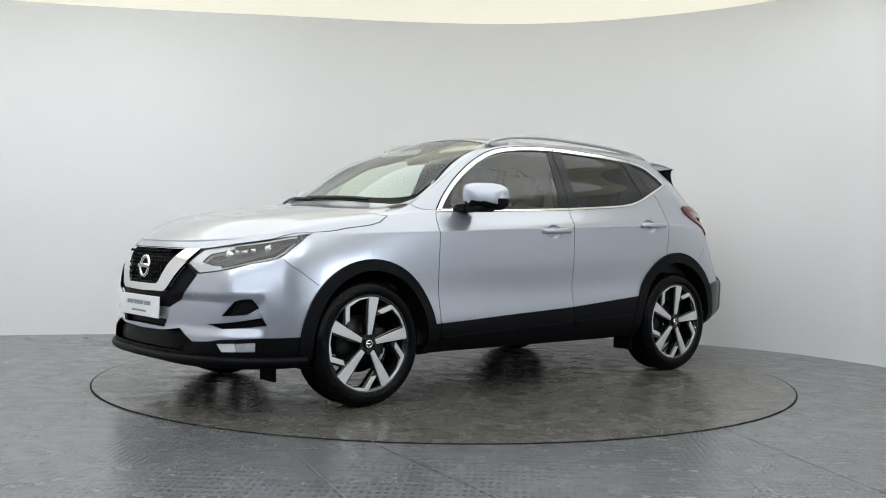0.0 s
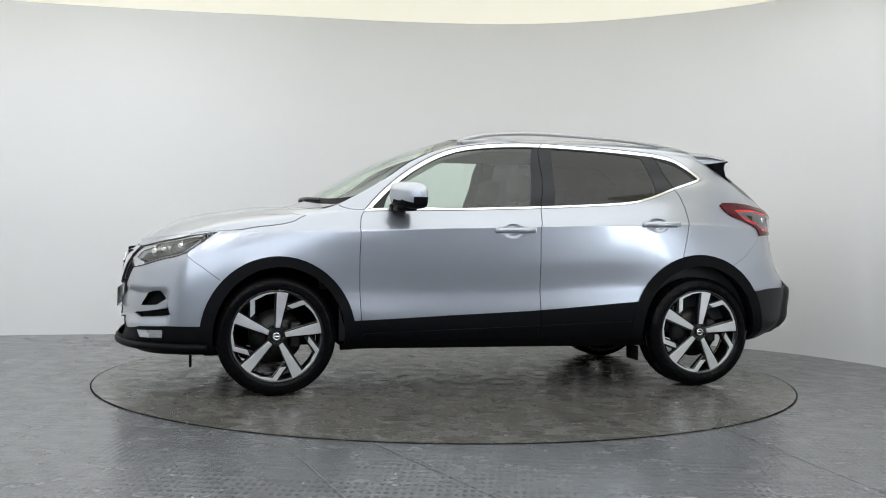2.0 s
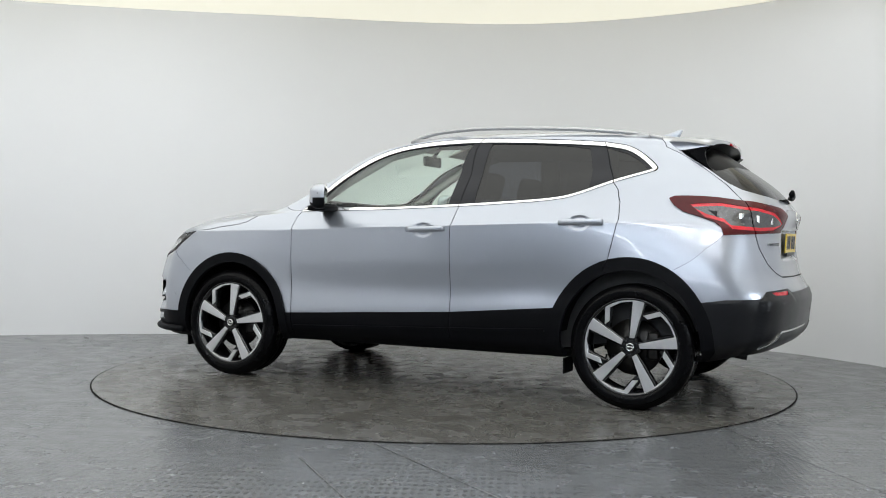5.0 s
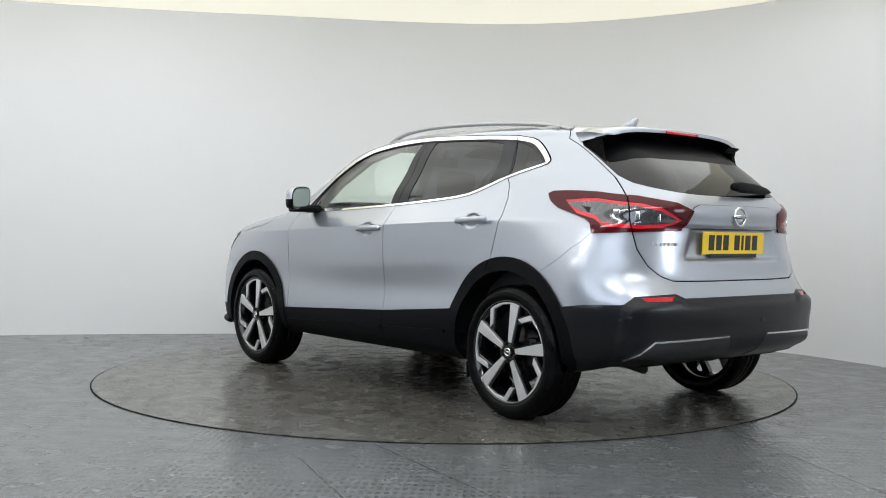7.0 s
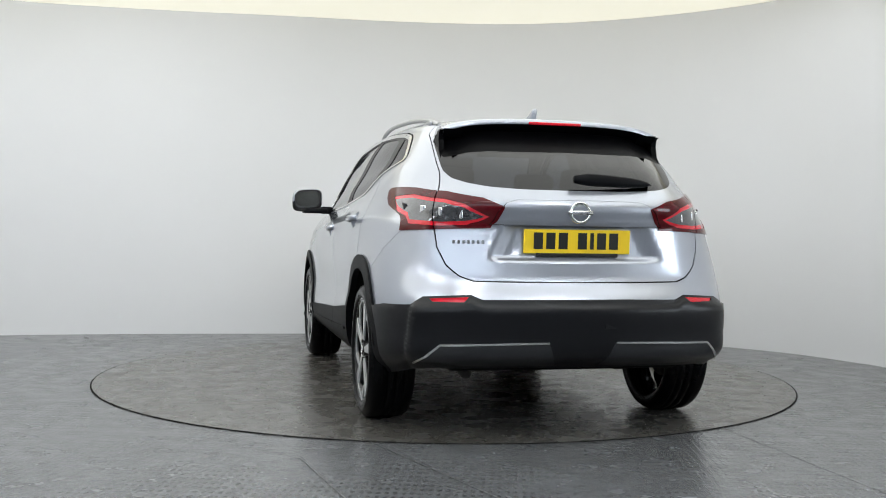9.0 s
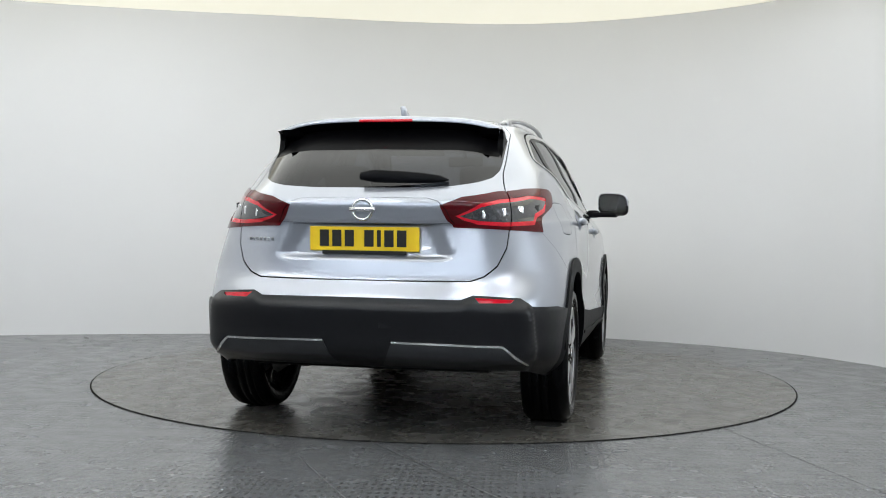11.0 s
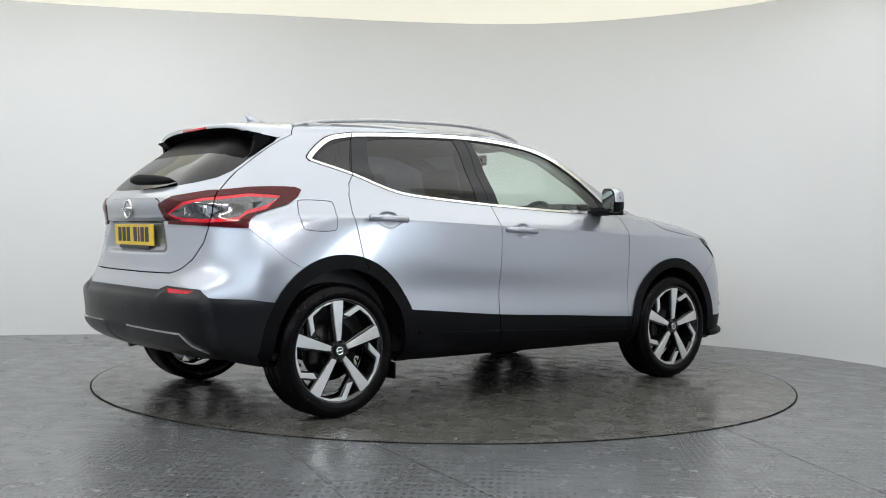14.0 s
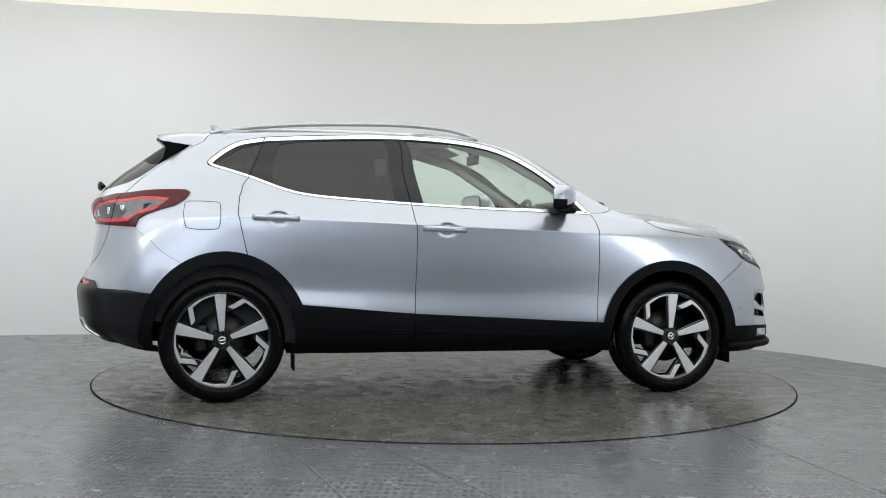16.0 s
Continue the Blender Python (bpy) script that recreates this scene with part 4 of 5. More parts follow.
def wheel():
    """One 5-spoke alloy wheel; its outer face looks along +y, its centre is the origin."""
    bm = bmesh.new()
    revolve(bm, [(0.268, -0.20), (0.258, -0.19), (0.245, -0.15), (0.235, -0.10), (0.240, -0.02), (0.250, -0.012), (0.256, -0.002), (0.264, 0.002), (0.268, -0.004)], 72)
    rim = part("wheel", bm, GLOSSBLACK, label="five-spoke black and machined alloy wheel")
    bm = bmesh.new()
    prof = [(0.262, -0.205), (0.30, -0.222), (0.325, -0.214), (0.338, -0.195), (0.342, -0.175)]
    for y in (-0.155, -0.115, -0.075):
        prof += [(0.3425, y - 0.014), (0.335, y - 0.0125), (0.335, y - 0.003), (0.3425, y - 0.0015)]
    prof += [(0.342, -0.035), (0.339, -0.018), (0.329, -0.002), (0.313, 0.006), (0.309, 0.010), (0.302, 0.011), (0.285, 0.012), (0.272, 0.008), (0.264, 0.0), (0.262, -0.01)]
    revolve(bm, prof, 96)
    part("tyre", bm, RUBBER, rim, "black rubber tyre with treads")
    bm = bmesh.new()
    k = RIM_R
    for i in range(5):
        m = pose(0, 0, 0, 0, -72 * i, 0)
        prism(bm, [(-x, z) for x, z in [(-0.05 * k, 0.1 * k), (0.09 * k, 0.1 * k), (0.10 * k, 0.2 * k), (0.27 * k, 0.93 * k), (0.22 * k, 0.965 * k), (0.0, 0.99 * k), (-0.045 * k, 0.985 * k), (-0.06 * k, 0.5 * k)]], -0.05, -0.012, 0.004, m)
        prism(bm, [(-x, z) for x, z in [(-0.06 * k, 0.99 * k), (-0.52 * k, 0.845 * k), (-0.60 * k, 0.79 * k), (-0.62 * k, 0.40 * k), (-0.46 * k, 0.36 * k), (-0.43 * k, 0.78 * k), (-0.30 * k, 0.87 * k), (-0.06 * k, 0.93 * k)]], -0.05, -0.014, 0.004, m)
    bmesh.ops.create_cone(bm, cap_ends=True, segments=40, radius1=0.062, radius2=0.052, depth=0.045, matrix=pose(0, -0.035, 0, -90))
    part("spoke_base", bm, GLOSSBLACK, rim, "gloss black spokes", smooth=False)
    for i in range(5):
        bm = bmesh.new()
        m = pose(0, 0, 0, 0, -72 * i, 0)
        prism(bm, [(-x, z) for x, z in [(-0.025 * k, 0.19 * k), (0.075 * k, 0.19 * k), (0.245 * k, 0.945 * k), (0.2 * k, 0.965 * k), (0.0, 0.985 * k)]], -0.012, -0.004, 0.0015, m)
        part("spoke", bm, MACHINED, rim, "bright machined spoke face", smooth=False)
        bm = bmesh.new()
        prism(bm, [(-x, z) for x, z in [(0.0, 0.988 * k), (-0.26 * k, 0.955 * k), (-0.50 * k, 0.86 * k), (-0.575 * k, 0.80 * k), (-0.565 * k, 0.42 * k), (-0.47 * k, 0.50 * k), (-0.475 * k, 0.78 * k), (-0.24 * k, 0.905 * k), (0.0, 0.945 * k)]], -0.013, -0.005, 0.0015, m)
        part("spoke_hook", bm, MACHINED, rim, "bright machined rim accent", smooth=False)
    bm = bmesh.new()
    bmesh.ops.create_cone(bm, cap_ends=True, segments=32, radius1=0.03, radius2=0.027, depth=0.014, matrix=pose(0, -0.008, 0, -90))
    part("hub_cap", bm, GLOSSBLACK, rim, smooth=False)
    bm = bmesh.new()
    revolve(bm, [(0.015, 0.0), (0.016, 0.003), (0.021, 0.003), (0.022, 0.0)], 28)
    box(bm, 0, 0.001, 0, 0.044, 0.004, 0.008, 0)
    part("cap_badge", bm, CHROME, rim)
    for i in range(5):
        a = radians(72 * i + 36)
        bm = bmesh.new()
        bmesh.ops.create_cone(bm, cap_ends=True, segments=6, radius1=0.011, radius2=0.010, depth=0.02, matrix=pose(0.048 * math.sin(a), -0.012, 0.048 * math.cos(a), -90))
        part("wheel_nut", bm, STEEL, rim, smooth=False)
    return rim


def brake(x, s):
    bm = bmesh.new()
    revolve(bm, [(0.03, -0.09), (0.155, -0.09), (0.155, -0.115), (0.03, -0.115)], 48, pose(x, s * 0.885, 0.335, 0, 0, 0 if s > 0 else 180))
    part("brake_disc", bm, STEEL, car, "grey steel brake disc")
    bm = bmesh.new()
    box(bm, x - 0.11, s * (0.885 - 0.095), 0.345, 0.065, 0.07, 0.15, 0.015)
    part("brake_caliper", bm, STEEL, car, "grey cast brake caliper")


w0 = wheel()
w0.parent = car
w0.matrix_basis = pose(WHEEL_X, 0.885, 0.341, 0, 0, 0)
for x, s, spin in ((-WHEEL_X, 1, -2.6), (WHEEL_X, -1, 4.6), (-WHEEL_X, -1, 10)):
    w = copy_thing(w0, pose(x, s * 0.885, 0.341, 0, 0, 0 if s > 0 else 180) @ pose(0, 0, 0, 0, spin, 0))
    w.parent = car
for x in (WHEEL_X, -WHEEL_X):
    for s in (1, -1):
        brake(x, s)
        bm = bmesh.new()
        n = 28
        rows = []
        for k in range(n + 1):
            a = radians(8 + 164 * k / n)
            rows.append([bm.verts.new((x + 0.40 * math.cos(a), s * y, 0.345 + 0.425 * math.sin(a))) for y in (0.895, 0.55)])
        for a, b in zip(rows, rows[1:]):
            bm.faces.new((a[0], a[1], b[1], b[0]))
        inner = bm.verts.new((x, s * 0.55, 0.25))
        for a, b in zip(rows, rows[1:]):
            bm.faces.new((a[1], inner, b[1]))
        part("arch_liner", bm, SEAM, car, "black plastic wheel arch liner")

# underbody
bm = bmesh.new()
box(bm, -0.02, 0, 0.275, 1.9, 1.5, 0.05, 0.02)
box(bm, 1.75, 0, 0.28, 0.55, 1.2, 0.10, 0.03)
box(bm, -1.74, 0, 0.345, 0.42, 1.16, 0.08, 0.03)
box(bm, 1.3, 0, 0.30, 0.5, 0.9, 0.12, 0.03)
box(bm, -1.3, 0, 0.32, 0.5, 0.9, 0.12, 0.03)
part("underbody", bm, SEAM, car, "black underbody", smooth=False)
bm = bmesh.new()
tube(bm, [(WHEEL_X, -0.72, 0.33), (WHEEL_X, 0.72, 0.33)], 0.035)
part("axle", bm, STEEL, car)
bm = bmesh.new()
tube(bm, [(-WHEEL_X, -0.72, 0.31), (-WHEEL_X, 0.72, 0.31)], 0.045)
part("axle", bm, STEEL, car)
bm = bmesh.new()
tube(bm, [(-1.55, 0.45, 0.31), (-1.78, 0.48, 0.305), (-1.88, 0.48, 0.29)], 0.028, n=14)
part("exhaust_pipe", bm, STEEL, car)
for s in (1, -1):
    bm = bmesh.new()
    box(bm, 1.80, s * 0.64, 0.19, 0.015, 0.15, 0.075, 0.004)
    part("mud_flap", bm, SEAM, car, "black front air deflector", smooth=False)
    bm = bmesh.new()
    box(bm, -0.93, s * 0.74, 0.205, 0.012, 0.16, 0.09, 0.004)
    part("mud_flap", bm, SEAM, car, "black rear air deflector", smooth=False)

# front splitter lip
bm = bmesh.new()
pth = loop_curve([(2.242, 0), (2.215, 0.35), (2.103, 0.64), (1.95, 0.782), (1.80, 0.855), (1.71, 0.872)], 6, False)
tube(bm, [(x, -y, 0.278) for x, y in pth[::-1]] + [(x, y, 0.278) for x, y in pth[1:]], 0.022, 0.022)
part("bumper_lip", bm, BLACK, bumper_f, "black plastic bumper lip")

# grille mesh, badge and show plate
bm = bmesh.new()
for row in range(9):
    z = 0.665 + row * 0.02
    half = 0.150 + (z - 0.665) * 0.74
    y = -half + (0.018 if row % 2 else 0)
    while y < half:
        d = 0.0075
        x = 2.182 - 0.05 * max(0, z - 0.76) - 0.13 * y * y
        prism(bm, [(d, 0), (d / 2, d * 0.9), (-d / 2, d * 0.9), (-d, 0), (-d / 2, -d * 0.9), (d / 2, -d * 0.9)], -0.008, 0.004, 0, pose(x, y, z, 0, 0, -90))
        y += 0.036
part("grille_mesh", bm, BLACK, bumper_f, "gloss black grille studs", smooth=False)


def badge(name, x, z, r, facing, parent, tilt=0):
    bm = bmesh.new()
    m = pose(x, 0, z, tilt, 0, -90 if facing > 0 else 90)
    revolve(bm, [(r * 0.74, 0), (r * 0.78, 0.008), (r * 0.96, 0.008), (r, 0)], 48, m)
    r0 = bmesh.ops.create_cube(bm, size=1, matrix=m @ Matrix.Translation((0, 0.006, 0)) @ Matrix.Diagonal((r * 2.25, 0.012, r * 0.36, 1)))
    part(name, bm, CHROME, parent, "chrome round badge")
    bm = bmesh.new()
    for k in range(6):
        bmesh.ops.create_cube(bm, size=1, matrix=m @ Matrix.Translation((r * 0.28 * (k - 2.5), 0.0125, 0)) @ Matrix.Diagonal((r * 0.19, 0.002, r * 0.16, 1)))
    part("badge_mark", bm, GREYINK, parent, smooth=False)


badge("front_badge", 2.206, 0.742, 0.062, 1, bumper_f, 8)
badge("rear_badge", -2.078, 1.045, 0.052, -1, tailgate, 0)


def plate(name, x, z, w, h, tilt, mat, facing, parent, label):
    m = pose(x, 0, z, tilt, 0, -90 if facing > 0 else 90)
    bm = bmesh.new()
    box(bm, 0, 0, 0, w, 0.006, h, 0.002, segs=1)
    bm.transform(m)
    return part(name, bm, mat, parent, label, smooth=False), m


pf, mf = plate("show_plate", 2.238, 0.528, 0.52, 0.115, 2, WHITE, 1, bumper_f, "white show plate with grey print")


def bars(name, m, rows, mat, parent):
    """Print that stands for writing: rows of (start, height, level, widths) on a plate's face."""
    for x0, h, z, widths in rows:
        x = x0
        for w, gap in widths:
            bm = bmesh.new()
            bmesh.ops.create_cube(bm, size=1, matrix=m @ Matrix.Translation((x + w / 2, 0.0035, z)) @ Matrix.Diagonal((w, 0.002, h, 1)))
            part(name, bm, mat, parent, smooth=False)
            x += w + gap


bars("print", mf, [(-0.15, 0.022, 0.016, [(0.075, 0.012), (0.125, 0.012), (0.08, 0)]), (-0.10, 0.010, -0.028, [(0.09, 0.008), (0.09, 0)])], GREYINK, pf)
pr, mr = plate("number_plate", -2.046, 0.912, 0.52, 0.111, -3, PLATE, -1, tailgate, "yellow rear number plate with black characters")
bars("character", mr, [(-0.2, 0.076, 0.003, [(0.044, 0.016), (0.044, 0.016), (0.018, 0.016), (0.044, 0.05), (0.044, 0.016), (0.044, 0.016), (0.044, 0)])], INK, pr)
bm = bmesh.new()
box(bm, 0, 0.002, -0.062, 0.40, 0.006, 0.018, 0.001, segs=1)
bm.transform(mr)
part("plate_strip", bm, INK, pr, smooth=False)
# towing-eye cover in the rear bumper
bm = bmesh.new()
box(bm, -2.147, -0.14, 0.545, 0.006, 0.075, 0.055, 0.002, pose(0, 0, 0, 0, 0, 4), 1)
part("tow_cover", bm, BUMPER, bumper_r, "square black towing-eye cover", smooth=False)
# model lettering on the tailgate, as plain bars
bm = bmesh.new()
for k in range(7):
    y = 0.575 - 0.021 * k
    p = surface(*[np.array([q]) for q in on_body("R", y, 0.905)])[0]
    box(bm, p[0] - 0.003, y, 0.905, 0.006, 0.013, 0.016, 0.001, segs=1)
part("model_badge", bm, CHROME, tailgate, smooth=False)

# headlight and fog-lamp insides
for s in (1, -1):
    for a, z, r in ((0.80, 0.848, 0.030), (1.0, 0.812, 0.036), (0.92, 0.822, 0.026)):
        p = surface(*[np.array([q]) for q in on_body("D", a, z)])[0]
        bm = bmesh.new()
        bmesh.ops.create_uvsphere(bm, u_segments=20, v_segments=12, radius=r, matrix=pose(p[0] - 0.028, s * (p[1] - 0.028), p[2]) @ Matrix.Diagonal((0.8, 0.8, 1, 1)))
        part("lamp_projector", bm, CHROME if r > 0.027 else GLOSSBLACK, LAMPS["front", s], "round lamp projector")
    for a, z, w in ((0.87, 0.838, 0.024), (0.915, 0.828, 0.034), (0.955, 0.826, 0.022), (0.985, 0.812, 0.030)):
        p = surface(*[np.array([q]) for q in on_body("D", a, z)])[0]
        bm = bmesh.new()
        box(bm, p[0] - 0.016, s * (p[1] - 0.016), p[2], w, 0.014, 0.020, 0.004, pose(0, 0, 0, 0, 12, -s * 45))
        part("lamp_reflector", bm, CHROME, LAMPS["front", s], "bright headlight reflector")
    for a, z, w in ((-0.93, 1.04, 0.030), (-0.83, 1.05, 0.045), (-1.03, 1.03, 0.028)):
        p = surface(*[np.array([q]) for q in on_body("E", a, z)])[0]
        bm = bmesh.new()
        box(bm, p[0] - 0.001, s * (p[1] + 0.001), p[2], w * 0.7, 0.012, 0.042, 0.004, pose(0, 0, 0, 0, 0, s * 45))
        part("lamp_reflector", bm, CHROME, LAMPS["rear", s], "bright tail-lamp reflector")

# parking sensors
for s in (1, -1):
    for way, a, z in (("S", 1.79, 0.515), ("D", 1.18, 0.60)):
        uv = np.array([on_body(way, a, z)])
        p, n = surface(uv[:, 0], uv[:, 1])[0], normals(uv[:, 0], uv[:, 1])[0]
        bm = bmesh.new()
        q = Vector((n[0], s * n[1], n[2])).to_track_quat("Z", "Y").to_matrix().to_4x4()
        bmesh.ops.create_cone(bm, cap_ends=True, segments=20, radius1=0.011, radius2=0.010, depth=0.006, matrix=Matrix.Translation((p[0], s * p[1], p[2])) @ q)
        part("parking_sensor", bm, SILVER, bumper_f, smooth=False)

# door handles
for s in (1, -1):
    for (hx, hz), n in zip(HANDLES, ("front_door", "rear_door")):
        bm = bmesh.new()
        tube(bm, [(hx + 0.12, s * 0.898, hz - 0.003), (hx + 0.09, s * 0.917, hz - 0.001), (hx + 0.03, s * 0.925, hz), (hx - 0.05, s * 0.925, hz + 0.002), (hx - 0.115, s * 0.918, hz + 0.004), (hx - 0.128, s * 0.90, hz + 0.004)], 0.010, 0.016, 12)
        part("door_handle", bm, SILVER, DOORS[n, s], "silver door handle")

# door mirrors
for s in (1, -1):
    bm = bmesh.new()
    sec = [(0.685, 0.35), (0.67, 0.66), (0.63, 0.9), (0.57, 1.0), (0.515, 0.99), (0.485, 0.94), (0.48, 0.90)]
    rows = []
    for x, f in sec:
        row = []
        for k in range(24):
            a = 2 * math.pi * k / 24
            c, d = math.cos(a), math.sin(a)
            e = 0.55
            row.append(bm.verts.new((0.60 + (x - 0.58) * 0.55 - 0.055 * f * math.copysign(abs(c) ** e, c), s * (0.985 + 0.108 * f * math.copysign(abs(c) ** e, c)), 1.158 + 0.078 * f * math.copysign(abs(d) ** e, d) - 0.012 * c)))
        rows.append(row)
    for a, b in zip(rows, rows[1:]):
        for k in range(24):
            bm.faces.new((a[k], a[(k + 1) % 24], b[(k + 1) % 24], b[k]))
    bm.faces.new(rows[0])
    bmesh.ops.recalc_face_normals(bm, faces=bm.faces)
    for f in bm.faces:
        f.material_index = 1 if f.calc_center_median().z < 1.13 else 0
    mirror = part("door_mirror", bm, [SILVER, BLACK], car, "silver door mirror with dark lower shell")
    bm = bmesh.new()
    vs = [bm.verts.new((0.546 - 0.0505 * math.copysign(abs(math.cos(a)) ** 0.55, math.cos(a)), s * (0.985 + 0.100 * math.copysign(abs(math.cos(a)) ** 0.55, math.cos(a))), 1.158 + 0.070 * math.copysign(abs(math.sin(a)) ** 0.55, math.sin(a)) - 0.012 * math.cos(a))) for a in (2 * math.pi * k / 24 for k in range(24))]
    bm.faces.new(vs)
    part("mirror_rim", bm, GLOSSBLACK, mirror, smooth=False)
    bm = bmesh.new()
    vs = [bm.verts.new((0.542 - 0.0455 * math.copysign(abs(math.cos(a)) ** 0.55, math.cos(a)), s * (0.985 + 0.090 * math.copysign(abs(math.cos(a)) ** 0.55, math.cos(a))), 1.16 + 0.058 * math.copysign(abs(math.sin(a)) ** 0.55, math.sin(a)) - 0.012 * math.cos(a))) for a in (2 * math.pi * k / 24 for k in range(24))]
    bm.faces.new(vs)
    part("mirror_glass", bm, MIRROR, mirror, smooth=False)
    bm = bmesh.new()
    box(bm, 0.60, s * 0.93, 1.085, 0.12, 0.17, 0.034, 0.012)
    box(bm, 0.62, s * 0.85, 1.09, 0.10, 0.08, 0.05, 0.015)
    part("mirror_foot", bm, BLACK, mirror, "black plastic mirror foot")
    bm = bmesh.new()
    tube(bm, [(0.678, s * 0.93, 1.168), (0.639, s * 1.0, 1.17), (0.58, s * 1.07, 1.172), (0.532, s * 1.09, 1.172)], 0.004, 0.006, 8)
    part("indicator", bm, SMOKE, mirror)

# roof rails
for s in (1, -1):
    bm = bmesh.new()
    path = loop_curve([(0.19, s * 0.535, 1.512), (0.10, s * 0.54, 1.545), (-0.05, s * 0.548, 1.570), (-0.35, s * 0.552, 1.583), (-0.85, s * 0.548, 1.566), (-1.15, s * 0.535, 1.541), (-1.30, s * 0.525, 1.520), (-1.40, s * 0.515, 1.497)], 5, False)
    tube(bm, [tuple(p) for p in path], 0.013, 0.012, 10)
    for x, z in ((0.08, 1.518), (-1.25, 1.508)):
        box(bm, x, s * 0.54, z, 0.16, 0.022, 0.03, 0.008)
    part("roof_rail", bm, ALLOY, car, "silver roof rail")

# roof spoiler
bm = bmesh.new()
rows = []
for k in range(25):
    y = -0.555 + 1.11 * k / 24
    f = abs(y) / 0.555
    x0 = -1.40 + 0.03 * f ** 4
    z0 = 1.535 - 0.022 * f * f - 0.03 * f ** 6
    x1 = -1.715 + 0.035 * f ** 2 + 0.012 * f ** 8
    z1 = 1.503 - 0.016 * f * f - 0.036 * f ** 6
    rows.append([bm.verts.new((x0 + (x1 - x0) * t, y * (0.92 + 0.08 * math.sqrt(t)), z0 - 0.006 + (z1 - z0 + 0.006) * t + 0.012 * math.sin(math.pi * t))) for t in (0, 0.25, 0.5, 0.75, 1)] + [bm.verts.new((x1 + 0.004, y, z1 - 0.018))])
for row, sg in ((rows[0], -1), (rows[-1], 1)):
    side = [bm.verts.new((v.co.x, v.co.y + sg * out, v.co.z - drop)) for v, out, drop in zip(row, (0.01, 0.025, 0.024, 0.012, 0.003), (0.02, 0.045, 0.05, 0.03, 0.012))]
    for j in range(4):
        bm.faces.new((row[j], row[j + 1], side[j + 1], side[j]))
for a, b in zip(rows, rows[1:]):
    for j in range(5):
        bm.faces.new((a[j], b[j], b[j + 1], a[j + 1]))
spoiler = part("roof_spoiler", bm, SILVER, car, "silver roof spoiler over the tailgate window")
bm = bmesh.new()
rows = []
for k in range(25):
    y = -0.552 + 1.104 * k / 24
    f = abs(y) / 0.555
    x1 = -1.71 + 0.035 * f ** 2 + 0.012 * f ** 8
    z1 = 1.484 - 0.016 * f * f - 0.036 * f ** 6
    rows.append([bm.verts.new(p) for p in ((x1, y, z1), (-1.64 + 0.05 * f * f, y, 1.452 - 0.02 * f * f), (-1.60 + 0.10 * f ** 3, y, 1.41 - 0.02 * f * f))])
for a, b in zip(rows, rows[1:]):
    for j in range(2):
        bm.faces.new((a[j], b[j], b[j + 1], a[j + 1]))
part("spoiler_underside", bm, NEARBLACK, spoiler, "gloss black spoiler underside")
for s in (1, -1):
    bm = bmesh.new()
    prism(bm, [(-1.60, 1.425), (-1.615, 1.44), (-1.682, 1.445), (-1.652, 1.432), (-1.645, 1.40), (-1.66, 1.345), (-1.695, 1.305), (-1.63, 1.352), (-1.56, 1.405)], s * 0.545, s * 0.572)
    part("spoiler_fin", bm, NEARBLACK, spoiler, "gloss black side fin", smooth=False)
    bm = bmesh.new()
    prism(bm, [(-1.54, 1.425), (-1.575, 1.45), (-1.685, 1.45), (-1.652, 1.42), (-1.60, 1.395)], s * 0.46, s * 0.553)
    part("spoiler_corner", bm, NEARBLACK, spoiler, "gloss black spoiler corner", smooth=False)
bm = bmesh.new()
box(bm, -1.713, 0, 1.488, 0.012, 0.27, 0.014, 0.004)
part("brake_light", bm, RED, spoiler, "red high-level brake light")
# shark-fin aerial
bm = bmesh.new()
prism(bm, [(-1.24, 1.55), (-1.38, 1.545), (-1.405, 1.595), (-1.392, 1.60), (-1.33, 1.578)], -0.012, 0.012, 0.006)
part("aerial_fin", bm, SILVER, car, "silver shark-fin aerial")

# wipers
bm = bmesh.new()
rows = []
for k in range(13):
    t = k / 12
    y, h = 0.02 - 0.40 * t, 0.030 * math.sqrt(max(0.0, 1 - t ** 3)) * min(1, 0.55 + 3 * t) + 0.004
    x = -2.048 + 0.05 * t * t
    rows.append([bm.verts.new((x + 0.016 * math.cos(q), y, 1.196 - 0.012 * t + h * math.sin(q) * (1.0 if math.sin(q) > 0 else 0.7))) for q in (2 * math.pi * j / 12 for j in range(12))])
for p, q in zip(rows, rows[1:]):
    for j in range(12):
        bm.faces.new((p[j], p[(j + 1) % 12], q[(j + 1) % 12], q[j]))
bm.faces.new(rows[0][::-1])
bm.faces.new(rows[-1])
part("rear_wiper", bm, BLACK, tailgate, "black rear wiper")
for pts in ([(1.04, 0.46, 1.138), (1.09, 0.25, 1.15), (1.10, -0.12, 1.155)], [(1.10, -0.05, 1.143), (1.09, -0.3, 1.15), (1.01, -0.55, 1.128)]):
    bm = bmesh.new()
    tube(bm, [tuple(p) for p in loop_curve(pts, 6, False)], 0.008, 0.010, 8)
    part("wiper", bm, INK, car, "black windscreen wiper")

